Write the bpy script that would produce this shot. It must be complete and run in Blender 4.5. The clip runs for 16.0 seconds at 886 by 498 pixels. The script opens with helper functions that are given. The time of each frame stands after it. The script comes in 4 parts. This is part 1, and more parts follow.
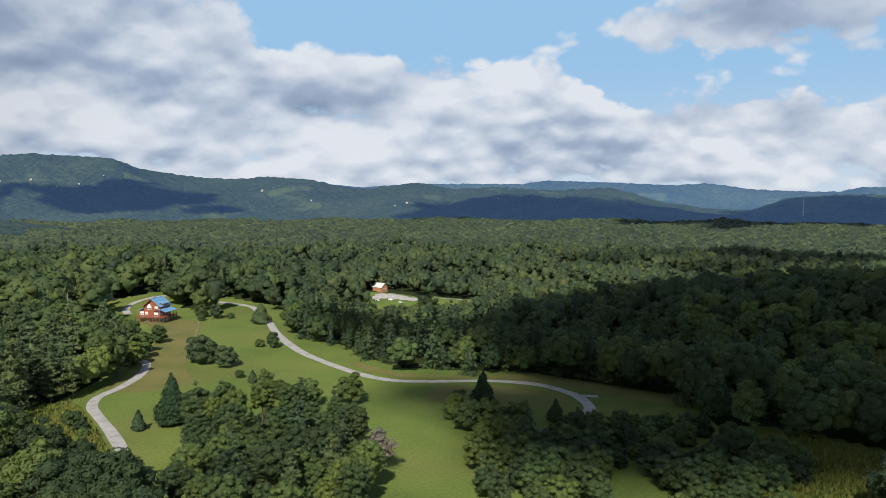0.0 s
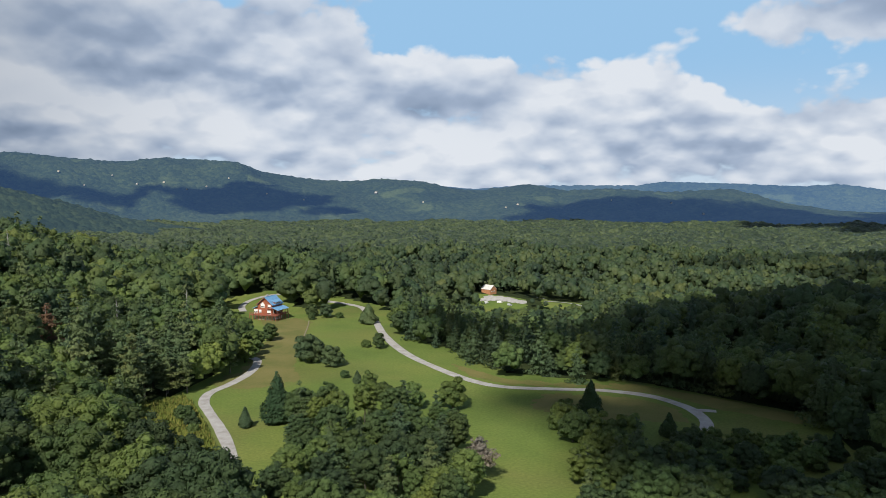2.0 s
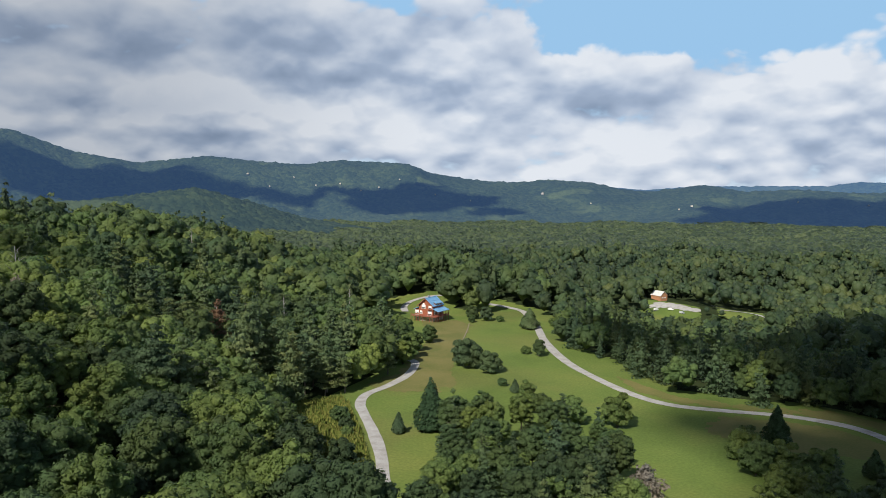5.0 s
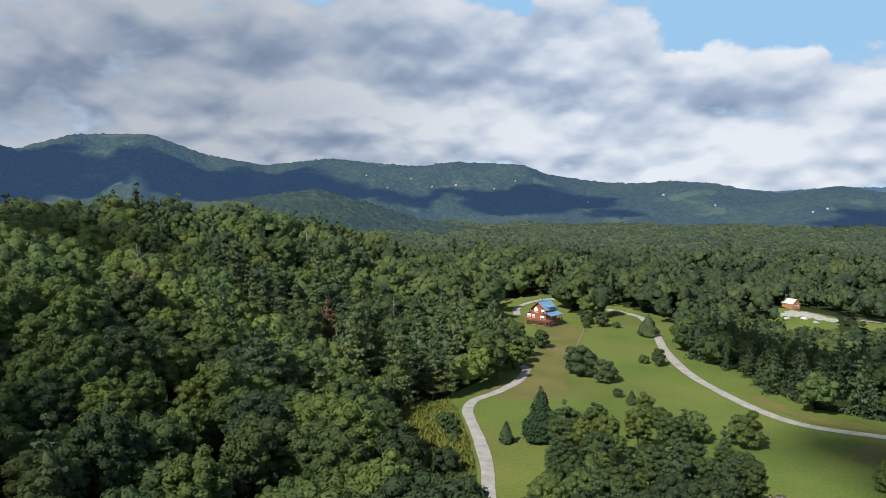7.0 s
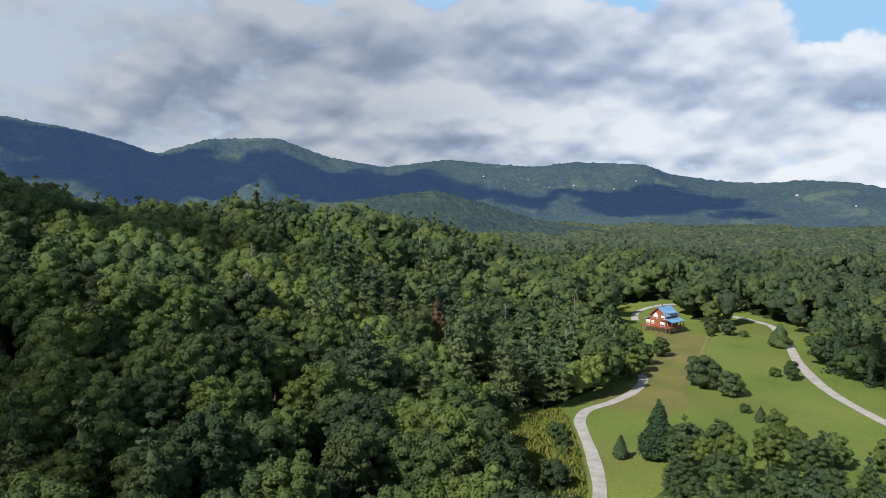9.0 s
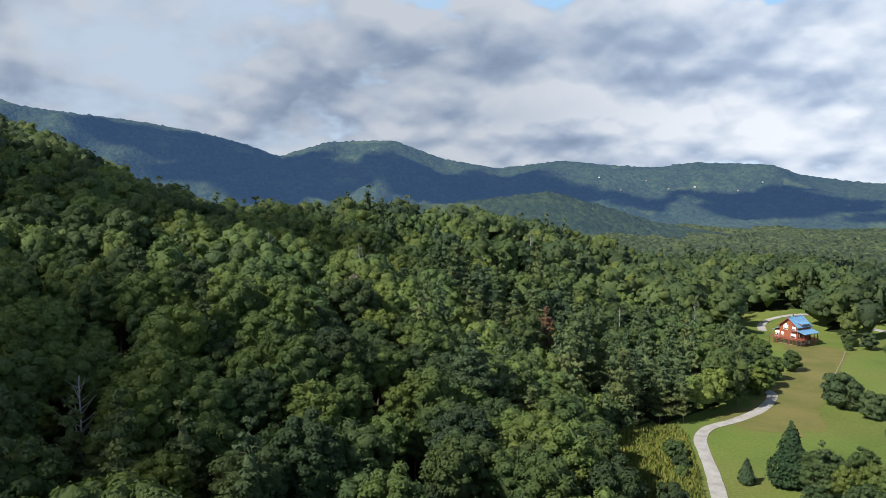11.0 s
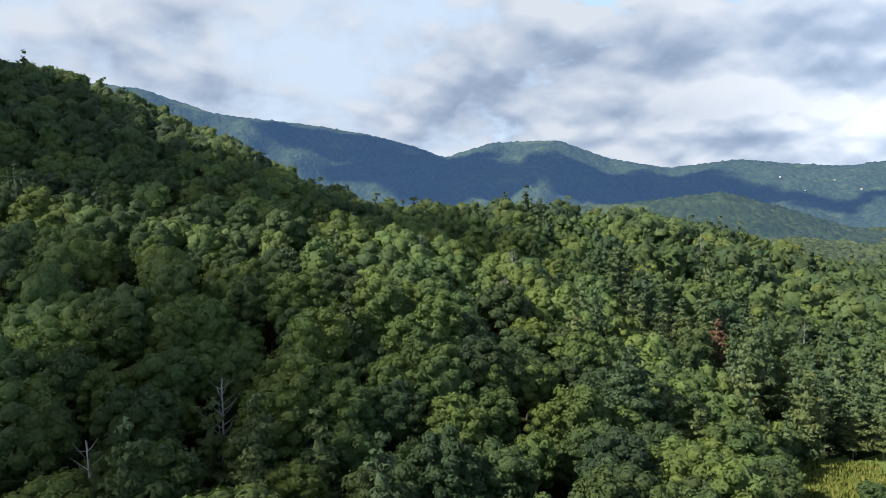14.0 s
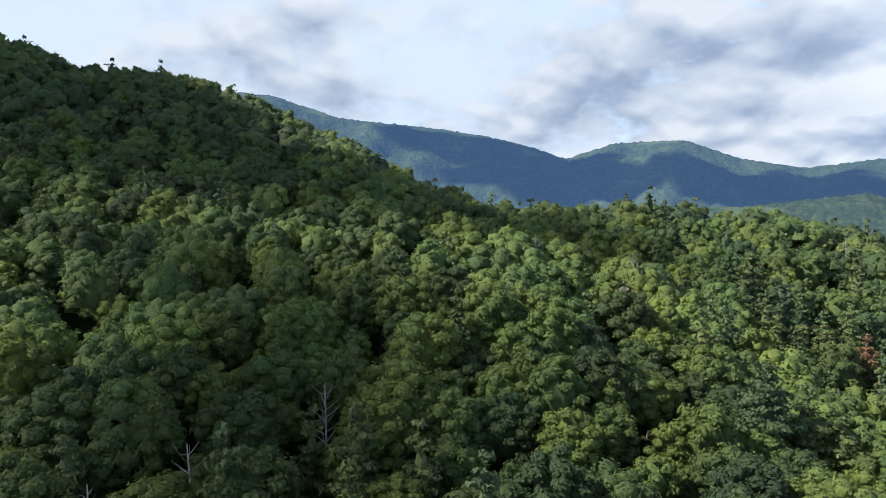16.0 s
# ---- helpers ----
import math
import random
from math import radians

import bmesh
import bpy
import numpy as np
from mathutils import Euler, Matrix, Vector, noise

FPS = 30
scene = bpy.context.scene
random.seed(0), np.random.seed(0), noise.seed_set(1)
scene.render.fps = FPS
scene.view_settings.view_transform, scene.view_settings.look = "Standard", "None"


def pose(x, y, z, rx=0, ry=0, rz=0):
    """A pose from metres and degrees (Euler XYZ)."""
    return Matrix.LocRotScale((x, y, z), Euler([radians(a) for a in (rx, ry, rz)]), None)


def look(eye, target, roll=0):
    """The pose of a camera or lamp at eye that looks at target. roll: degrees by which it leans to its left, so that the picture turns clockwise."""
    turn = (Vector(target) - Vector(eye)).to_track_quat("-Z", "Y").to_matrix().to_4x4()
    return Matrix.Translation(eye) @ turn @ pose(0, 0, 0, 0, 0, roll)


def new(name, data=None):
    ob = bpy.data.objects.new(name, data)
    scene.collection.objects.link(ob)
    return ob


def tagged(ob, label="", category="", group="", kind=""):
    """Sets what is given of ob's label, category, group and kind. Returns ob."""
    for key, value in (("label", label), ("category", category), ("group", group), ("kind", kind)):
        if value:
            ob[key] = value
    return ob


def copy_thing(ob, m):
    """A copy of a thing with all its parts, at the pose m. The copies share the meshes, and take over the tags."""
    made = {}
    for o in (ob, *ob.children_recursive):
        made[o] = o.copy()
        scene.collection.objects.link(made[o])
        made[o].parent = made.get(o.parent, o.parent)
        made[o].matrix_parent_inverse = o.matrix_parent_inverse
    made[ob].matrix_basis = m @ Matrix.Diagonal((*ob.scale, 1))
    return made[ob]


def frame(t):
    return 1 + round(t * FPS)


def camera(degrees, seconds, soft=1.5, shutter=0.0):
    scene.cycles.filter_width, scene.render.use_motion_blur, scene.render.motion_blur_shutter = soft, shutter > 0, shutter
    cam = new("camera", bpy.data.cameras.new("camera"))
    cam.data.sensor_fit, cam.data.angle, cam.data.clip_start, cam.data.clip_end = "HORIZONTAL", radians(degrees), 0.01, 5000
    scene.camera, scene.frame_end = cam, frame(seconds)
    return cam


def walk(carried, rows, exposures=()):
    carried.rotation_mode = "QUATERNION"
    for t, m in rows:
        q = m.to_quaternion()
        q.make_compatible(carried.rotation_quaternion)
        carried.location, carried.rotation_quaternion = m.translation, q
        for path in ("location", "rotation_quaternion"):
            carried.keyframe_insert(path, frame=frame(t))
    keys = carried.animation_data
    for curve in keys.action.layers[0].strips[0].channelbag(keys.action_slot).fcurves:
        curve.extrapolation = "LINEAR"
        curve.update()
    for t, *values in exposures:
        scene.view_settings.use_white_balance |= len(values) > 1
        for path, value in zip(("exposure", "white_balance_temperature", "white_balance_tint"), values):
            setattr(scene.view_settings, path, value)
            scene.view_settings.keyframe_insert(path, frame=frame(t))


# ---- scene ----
import itertools

# ---------------------------------------------------------------- camera
cam = camera(60.17, 16.0, soft=0.55)
EYE = 60.0
ROWS = [
    (0.0, -0.00, -0.00, -0.00, 2.18, -4.42, 0.13),
    (0.5, 0.29, 1.44, -0.06, 4.27, -4.37, 0.11),
    (1.0, 0.55, 2.89, -0.11, 6.38, -4.35, 0.12),
    (1.5, 0.80, 4.41, -0.19, 8.51, -4.33, 0.07),
    (2.0, 1.01, 5.99, -0.25, 10.50, -4.31, 0.06),
    (2.5, 1.12, 7.61, -0.31, 12.76, -4.30, 0.05),
    (3.0, 1.12, 9.33, -0.31, 15.01, -4.29, 0.03),
    (3.5, 0.94, 11.16, -0.30, 16.99, -4.28, 0.00),
    (4.0, 0.56, 13.05, -0.32, 18.95, -4.27, -0.00),
    (6.5, -2.34, 22.89, -0.94, 29.29, -4.17, 0.16),
    (7.0, -2.83, 24.61, -1.04, 31.56, -4.14, 0.10),
    (7.5, -3.23, 26.23, -1.07, 33.66, -4.13, 0.10),
    (8.0, -3.68, 27.77, -1.13, 35.60, -4.11, 0.08),
    (8.5, -4.24, 29.30, -1.20, 37.90, -4.10, -0.00),
    (9.0, -5.01, 30.76, -1.26, 40.31, -4.07, -0.05),
    (11.5, -10.18, 38.15, -1.44, 50.75, -3.97, 0.06),
    (12.0, -11.32, 39.58, -1.44, 52.71, -3.98, 0.05),
    (12.5, -12.41, 40.91, -1.42, 54.66, -3.99, 0.03),
    (13.0, -13.50, 42.14, -1.36, 56.69, -4.00, 0.14),
    (13.5, -14.57, 43.30, -1.33, 58.81, -4.00, 0.11),
    (14.0, -15.73, 44.48, -1.32, 60.99, -3.95, 0.10),
    (14.5, -17.04, 45.61, -1.33, 63.22, -3.93, 0.12),
    (15.0, -18.45, 46.71, -1.38, 65.46, -3.88, 0.09),
    (15.5, -19.90, 47.78, -1.45, 67.70, -3.85, 0.05),
    (16.0, -21.34, 48.71, -1.51, 69.92, -3.81, 0.08),
]
walk(cam, [(t, pose(x, y, EYE + z, 90 + pitch, -roll, yaw)) for t, x, y, z, yaw, pitch, roll in ROWS],
     exposures=[(0, -0.07), (5, -0.03), (8, 0.06), (12, 0.33), (16, 0.72)])

# ---------------------------------------------------------------- light
SUN_AZ, SUN_EL = 172.0, 42.0      # degrees to the left of +y, degrees above the horizon


def bearing(az, r, z=0.0):
    """The place r metres away, az degrees to the left of +y."""
    return Vector((-math.sin(radians(az)) * r, math.cos(radians(az)) * r, z))


SUN_DIR = (bearing(SUN_AZ, math.cos(radians(SUN_EL))) + Vector((0, 0, math.sin(radians(SUN_EL))))).normalized()
sun_data = bpy.data.lights.new("sun", "SUN")
sun_data.energy, sun_data.angle, sun_data.color = 5.6, radians(1.0), (1.0, 0.95, 0.86)
sun = new("sun", sun_data)
sun.matrix_world = look(SUN_DIR * 900, (0, 0, 0))


class Nodes:
    """A small hand for wiring node trees."""

    def __init__(self, tree):
        self.tree = tree
        tree.nodes.clear()

    def add(self, kind, ins=None, **props):
        node = self.tree.nodes.new(kind)
        for key, value in props.items():
            setattr(node, key, value)
        for key, value in (ins or {}).items():
            self.put(node.inputs[key], value)
        return node

    def put(self, socket, value):
        if isinstance(value, bpy.types.NodeSocket):
            self.tree.links.new(value, socket)
        else:
            socket.default_value = value

    def math(self, op, a, b=0.0, c=0.0, clamp=False):
        return self.add("ShaderNodeMath", {0: a, 1: b, 2: c}, operation=op, use_clamp=clamp).outputs[0]

    def vec(self, op, a, b=(0, 0, 0)):
        return self.add("ShaderNodeVectorMath", {0: a, 1: b}, operation=op).outputs[0]

    def mix(self, fac, a, b, blend="MIX"):
        n = self.add("ShaderNodeMix", data_type="RGBA", blend_type=blend)
        for socket, value in ((n.inputs[0], fac), (n.inputs[6], a), (n.inputs[7], b)):
            self.put(socket, value if isinstance(value, (float, int, bpy.types.NodeSocket)) or len(value) == 4 else (*value, 1))
        return n.outputs[2]

    def noise(self, vector, scale, detail=4.0, rough=0.55, distort=0.0):
        return self.add("ShaderNodeTexNoise", {"Vector": vector, "Scale": scale, "Detail": detail, "Roughness": rough, "Distortion": distort}).outputs[0]

    def ramp(self, fac, *stops):
        n = self.add("ShaderNodeValToRGB", {0: fac})
        e = n.color_ramp.elements
        while len(e) < len(stops):
            e.new(0.5)
        for el, (at, col) in zip(e, stops):
            el.position, el.color = at, (*col, 1)
        return n.outputs[0]

    def steps(self, value, a, b):
        return self.add("ShaderNodeMapRange", {0: value, 1: a, 2: b, 3: 0.0, 4: 1.0}, interpolation_type="SMOOTHSTEP").outputs[0]


def make_world():
    world = bpy.data.worlds.new("sky")
    world.use_nodes = True
    scene.world = world
    n = Nodes(world.node_tree)
    sky = n.add("ShaderNodeTexSky", sky_type="NISHITA", sun_disc=False, sun_elevation=radians(SUN_EL), sun_rotation=radians(-SUN_AZ), altitude=400.0, air_density=1.0, dust_density=1.5, ozone_density=1.5)
    way = n.add("ShaderNodeTexCoord").outputs["Generated"]
    xyz = n.add("ShaderNodeSeparateXYZ", {0: way})
    x, y, z = xyz.outputs
    up = n.math("MAXIMUM", z, 0.0)
    az = n.math("MULTIPLY", n.math("ARCTAN2", n.math("MULTIPLY", x, -1.0), y), 57.2958)
    el = n.math("MULTIPLY", n.math("ARCSINE", up), 57.2958)

    def at_height(dz):
        # a layer seen from below: rows close up towards the horizon
        k = n.math("DIVIDE", 1.0, n.math("ADD", up, 0.45 + dz))
        return n.add("ShaderNodeCombineXYZ", {0: n.math("MULTIPLY", x, k), 1: n.math("MULTIPLY", y, k), 2: 0.7}).outputs[0]

    def billow(v, *layers):
        total = 0.0
        for scale, weight in layers:
            cell = n.add("ShaderNodeTexVoronoi", {"Vector": v, "Scale": scale, "Smoothness": 0.35}, feature="SMOOTH_F1").outputs["Distance"]
            total = n.math("ADD", total, n.math("MULTIPLY", n.math("SUBTRACT", 0.62, cell), weight))
        return total

    def field(dz, fine=True):
        v = at_height(dz)
        puff = n.add("ShaderNodeTexNoise", {"Vector": v, "Scale": 8.3, "Detail": 3.0}).outputs["Color"]
        v = n.vec("ADD", v, n.vec("MULTIPLY", n.vec("SUBTRACT", puff, (0.5, 0.5, 0.5)), (0.05, 0.05, 0.0)))
        total = n.math("ADD", n.math("MULTIPLY", n.noise(v, 2.5, 6.0 if fine else 2.0, 0.52), 0.62), billow(v, (5.0, 0.23), (11.2, 0.17)))
        if fine:
            total = n.math("ADD", total, billow(v, (22.0, 0.085), (46.0, 0.04)))
        return total

    drift = n.add("ShaderNodeSeparateXYZ", {0: n.add("ShaderNodeTexNoise", {"Vector": way, "Scale": 11.0, "Detail": 5.0, "Roughness": 0.6}).outputs["Color"]}).outputs
    az2 = n.math("ADD", az, n.math("MULTIPLY", n.math("SUBTRACT", drift[0], 0.5), 10.0))
    el2 = n.math("ADD", el, n.math("MULTIPLY", n.math("SUBTRACT", drift[1], 0.5), 3.6))

    def spot(a, e, sa, se, amount):
        u = n.math("DIVIDE", n.math("SUBTRACT", az2, a), sa)
        w = n.math("DIVIDE", n.math("SUBTRACT", el2, e), se)
        q = n.math("ADD", n.math("MULTIPLY", u, u), n.math("MULTIPLY", w, w))
        return n.math("MULTIPLY", n.math("EXPONENT", n.math("MULTIPLY", q, -1.0)), amount)

    here = field(0.0)
    body = n.math("SUBTRACT", field(0.0, False), field(0.045, False))
    edge = n.math("SUBTRACT", here, field(0.013))
    cover = n.math("ADD", n.math("MULTIPLY", n.steps(el, 9.5, 4.0), 0.13), n.math("MULTIPLY", n.math("MULTIPLY", n.steps(az2, 10.0, 24.0), n.steps(az2, 74.0, 56.0)), 0.06))
    for s in ((1.0, 12.8, 9.5, 2.8, -0.24), (-11.0, 8.0, 4.5, 1.9, -0.2), (13.0, 12.8, 4.0, 2.4, -0.16), (-24.0, 6.6, 4.0, 1.4, -0.08),
              (-2.6, 6.4, 3.4, 2.0, 0.2), (-15.0, 3.4, 13.0, 1.7, 0.2), (-21.0, 5.4, 5.0, 1.2, 0.1), (6.0, 8.0, 5.0, 2.4, 0.14), (12.0, 7.0, 7.0, 2.8, 0.14), (27.0, 9.8, 9.0, 4.0, 0.26), (-19.0, 11.5, 9.0, 2.4, 0.2),
              (70.5, 9.5, 5.0, 2.6, -0.12), (64.0, 13.5, 4.0, 1.6, -0.1), (84.0, 9.5, 8.0, 3.6, 0.26), (60.0, 8.0, 5.0, 3.5, 0.14), (78.0, 13.0, 8.0, 1.6, 0.12), (46.0, 9.5, 10.0, 3.5, 0.2), (33.0, 9.0, 6.0, 3.0, 0.12), (97.0, 12.0, 6.0, 5.0, -0.1)):
        cover = n.math("ADD", cover, spot(*s))
    dens = n.math("ADD", here, cover)
    # the clouds towards the bright west dissolve at their rims
    soft = n.math("MULTIPLY", n.steps(az, 50.0, 68.0), 0.09)
    mask = n.add("ShaderNodeMapRange", {0: dens, 1: n.math("SUBTRACT", 0.38, soft), 2: n.math("ADD", 0.465, soft), 3: 0.0, 4: 1.0}, interpolation_type="SMOOTHSTEP").outputs[0]
    shade = 0.0
    for s in ((27.0, 10.8, 7.0, 2.2, 0.24), (45.0, 9.6, 7.0, 1.5, 0.14), (30.0, 8.0, 5.0, 1.4, 0.22), (-17.0, 11.5, 8.0, 2.2, 0.24), (47.0, 6.0, 9.0, 0.9, 0.22), (78.0, 7.6, 5.0, 1.3, 0.25),
              (10.0, 5.4, 9.0, 0.9, 0.15), (60.0, 8.2, 6.0, 1.0, 0.12), (-2.6, 7.0, 3.0, 1.6, -0.25)):
        shade = n.math("ADD", shade, spot(*s))
    lit = n.math("ADD", 0.69, n.math("ADD", n.math("MULTIPLY", body, 2.0), n.math("MULTIPLY", edge, 1.7)))
    lit = n.math("ADD", lit, n.math("MULTIPLY", n.steps(dens, 0.62, 0.42), 0.14), clamp=True)
    lit = n.math("SUBTRACT", lit, shade, clamp=True)
    cloud = n.ramp(lit, (0.0, (2.35, 3.1, 4.4)), (0.4, (3.8, 4.65, 6.1)), (0.7, (5.9, 6.6, 7.7)), (1.0, (7.9, 8.3, 8.9)))
    blue = n.mix(n.steps(el, -1.0, 10.0), (6.0, 7.2, 8.4), (3.3, 5.7, 8.4))
    blue = n.mix(n.steps(az, 30.0, 68.0), blue, (4.4, 5.3, 6.5))
    blue = n.mix(n.steps(el, 14.0, 40.0), blue, sky.outputs[0])
    cloud = n.mix(n.steps(az, 20.0, 50.0), cloud, n.mix(1.0, cloud, (0.61, 0.625, 0.65), "MULTIPLY"))
    col = n.mix(n.math("MULTIPLY", mask, 0.97), blue, cloud)
    # the sky above the view is dimmed so that it fills shadows less
    col = n.mix(n.steps(el, 16.0, 36.0), col, n.mix(1.0, col, (0.62, 0.64, 0.68), "MULTIPLY"))
    bg = n.add("ShaderNodeBackground", {"Color": col, "Strength": 0.1})
    out = n.add("ShaderNodeOutputWorld")
    n.tree.links.new(bg.outputs[0], out.inputs[0])


make_world()

# ---------------------------------------------------------------- materials


def material(name, build):
    m = bpy.data.materials.new(name)
    m.use_nodes = True
    n = Nodes(m.node_tree)
    shader = build(n)
    out = n.add("ShaderNodeOutputMaterial")
    n.tree.links.new(shader, out.inputs[0])
    return m


def surface(n, color, rough=0.8, bump=None, strength=0.3, distance=0.05, metal=0.0, spec=0.3):
    p = n.add("ShaderNodeBsdfPrincipled", {"Base Color": color, "Roughness": rough, "Metallic": metal, "Specular IOR Level": spec})
    if bump is not None:
        b = n.add("ShaderNodeBump", {"Height": bump, "Strength": strength, "Distance": distance})
        n.tree.links.new(b.outputs[0], p.inputs["Normal"])
    return p.outputs[0]


def place(n):
    return n.add("ShaderNodeNewGeometry").outputs["Position"]


def foliage(name, dark, mid, light, translucent=0.32, grain=1.6):
    def build(n):
        pos = place(n)
        tint = n.add("ShaderNodeAttribute", attribute_name="tint").outputs["Fac"]
        own = n.add("ShaderNodeObjectInfo").outputs["Random"]
        t = n.math("ADD", tint, n.math("MULTIPLY", own, n.math("LESS_THAN", tint, 0.001)))
        patch = n.noise(pos, 0.012, 2.0)
        t = n.math("ADD", n.math("MULTIPLY", t, 0.8), n.math("MULTIPLY", n.math("SUBTRACT", patch, 0.41), 0.9), clamp=True)
        col = n.ramp(t, (0.0, dark), (0.5, mid), (1.0, light))
        leaf = n.noise(pos, grain, 3.0, 0.6)
        col = n.mix(1.0, col, n.ramp(leaf, (0.28, (0.6, 0.62, 0.6)), (0.72, (1.35, 1.33, 1.3))), "MULTIPLY")
        # some crowns lean to blue-green, some to olive
        hue = n.noise(pos, 0.06, 1.0)
        col = n.mix(1.0, col, n.ramp(hue, (0.35, (0.9, 1.0, 1.12)), (0.65, (1.08, 1.0, 0.86))), "MULTIPLY")
        tuft = n.add("ShaderNodeBump", {"Height": n.noise(pos, grain * 1.1, 4.0, 0.7), "Strength": 0.9, "Distance": 0.5})
        d = n.add("ShaderNodeBsdfPrincipled", {"Base Color": col, "Roughness": 0.6, "Specular IOR Level": 0.3, "Normal": tuft.outputs[0]}).outputs[0]
        tr = n.add("ShaderNodeBsdfTranslucent", {"Color": n.mix(1.0, col, (1.1, 1.25, 0.6), "MULTIPLY")}).outputs[0]
        return n.add("ShaderNodeMixShader", {0: translucent, 1: d, 2: tr}).outputs[0]
    return material(name, build)


LEAF = foliage("broadleaf_foliage", (0.038, 0.063, 0.030), (0.093, 0.140, 0.044), (0.172, 0.224, 0.058))
NEEDLE = foliage("pine_needles", (0.05, 0.08, 0.04), (0.088, 0.13, 0.053), (0.142, 0.17, 0.065), 0.15, 2.4)
CEDAR = foliage("cedar_foliage", (0.024, 0.05, 0.02), (0.036, 0.07, 0.025), (0.054, 0.092, 0.03), 0.12, 2.4)
# Darker copies of LEAF and NEEDLE: smooth far crowns lack self-shadow, so colour carries it.
SHADED_VALLEY_LEAF = foliage("shade_darkened_valley_foliage", (0.027, 0.046, 0.022), (0.05, 0.077, 0.03), (0.086, 0.111, 0.039), 0.2, 0.9)
SHADED_VALLEY_NEEDLE = foliage("shade_darkened_valley_needles", (0.022, 0.038, 0.022), (0.034, 0.053, 0.026), (0.06, 0.082, 0.034), 0.15, 0.9)
# The slope copies are darkened less.
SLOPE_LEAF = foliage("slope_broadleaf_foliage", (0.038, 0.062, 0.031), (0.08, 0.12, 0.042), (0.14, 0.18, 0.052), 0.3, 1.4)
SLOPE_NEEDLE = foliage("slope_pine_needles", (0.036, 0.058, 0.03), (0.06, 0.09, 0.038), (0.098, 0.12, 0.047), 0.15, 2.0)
GREY_LEAF = foliage("dead_grey_twigs", (0.16, 0.145, 0.13), (0.21, 0.19, 0.17), (0.27, 0.25, 0.22), 0.1, 2.0)
BROWN_LEAF = foliage("withered_foliage", (0.10, 0.06, 0.045), (0.13, 0.08, 0.055), (0.16, 0.10, 0.065), 0.15, 2.0)


def canopy_build(cell, base_scale):
    def build(n):
        pos = place(n)
        v = n.add("ShaderNodeTexVoronoi", {"Vector": pos, "Scale": 1.0 / cell, "Randomness": 1.0})
        cellcol = n.add("ShaderNodeSeparateColor", {0: v.outputs["Color"]}).outputs[0]
        patch = n.noise(pos, base_scale, 3.0)
        t = n.math("ADD", n.math("MULTIPLY", cellcol, 0.55), n.math("MULTIPLY", patch, 0.5))
        col = n.ramp(t, (0.25, (0.016, 0.029, 0.015)), (0.5, (0.032, 0.052, 0.023)), (0.8, (0.062, 0.085, 0.033)))
        height = n.math("SUBTRACT", n.math("MULTIPLY", n.noise(pos, 3.0 / cell, 3.0), 0.5), v.outputs["Distance"])
        return surface(n, col, 0.6, height, 1.0, cell * 0.5, spec=0.4)
    return build


CANOPY = material("far_canopy", canopy_build(9.0, 0.004))


def mountain_material(name, haze_strength):
    def build(n):
        pos = place(n)
        v = n.add("ShaderNodeTexVoronoi", {"Vector": pos, "Scale": 1 / 13.0})
        cellcol = n.add("ShaderNodeSeparateColor", {0: v.outputs["Color"]}).outputs[0]
        patch = n.noise(pos, 0.0035, 5.0)
        t = n.math("ADD", n.math("MULTIPLY", cellcol, 0.32), n.math("MULTIPLY", patch, 0.75))
        col = n.ramp(t, (0.2, (0.014, 0.025, 0.018)), (0.5, (0.028, 0.044, 0.025)), (0.85, (0.056, 0.076, 0.035)))
        # pastures and clearings
        clear = n.steps(n.noise(n.vec("ADD", n.vec("MULTIPLY", pos, (1, 1, 2.2)), (310, 90, 0)), 0.0042, 3.0, 0.5), 0.61, 0.67)
        col = n.mix(n.math("MULTIPLY", clear, 0.5), col, (0.085, 0.11, 0.045))
        height = n.math("SUBTRACT", n.math("MULTIPLY", n.noise(pos, 0.2, 3.0), 0.5), v.outputs["Distance"])
        p = surface(n, col, 0.9, height, 0.8, 3.5, spec=0.05)
        # haze put in as an even blue glow from the surface itself
        air = n.add("ShaderNodeEmission", {"Color": (0.12, 0.26, 0.60, 1), "Strength": haze_strength}).outputs[0]
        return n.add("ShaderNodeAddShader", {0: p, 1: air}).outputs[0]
    return material(name, build)


# More distance, more painted-in haze: the glow strength differs by ridge.
MOUNTAIN = mountain_material("mountain_forest_haze_glow", 0.2)
HAZE_BLUE_MOUNTAIN = mountain_material("far_mountain_forest_haze_glow", 0.42)
HILL = mountain_material("valley_hill_forest_haze_glow", 0.10)


def grass_build(n):
    pos = place(n)
    big = n.noise(pos, 0.022, 4.0, 0.6)
    fine = n.noise(pos, 1.3, 5.0, 0.65)
    dry = n.steps(n.noise(n.vec("ADD", pos, (40, 11, 0)), 0.016, 3.0, 0.55, 0.6), 0.5, 0.66)
    col = n.ramp(big, (0.3, (0.082, 0.124, 0.03)), (0.5, (0.122, 0.168, 0.04)), (0.7, (0.165, 0.192, 0.05)))
    col = n.mix(n.math("MULTIPLY", dry, 0.38), col, (0.165, 0.15, 0.055))
    col = n.mix(1.0, col, n.ramp(fine, (0.3, (0.8, 0.8, 0.8)), (0.7, (1.18, 1.18, 1.15))), "MULTIPLY")
    return surface(n, col, 0.9, fine, 0.6, 0.12, spec=0.1)


GRASS = material("mown_grass", grass_build)


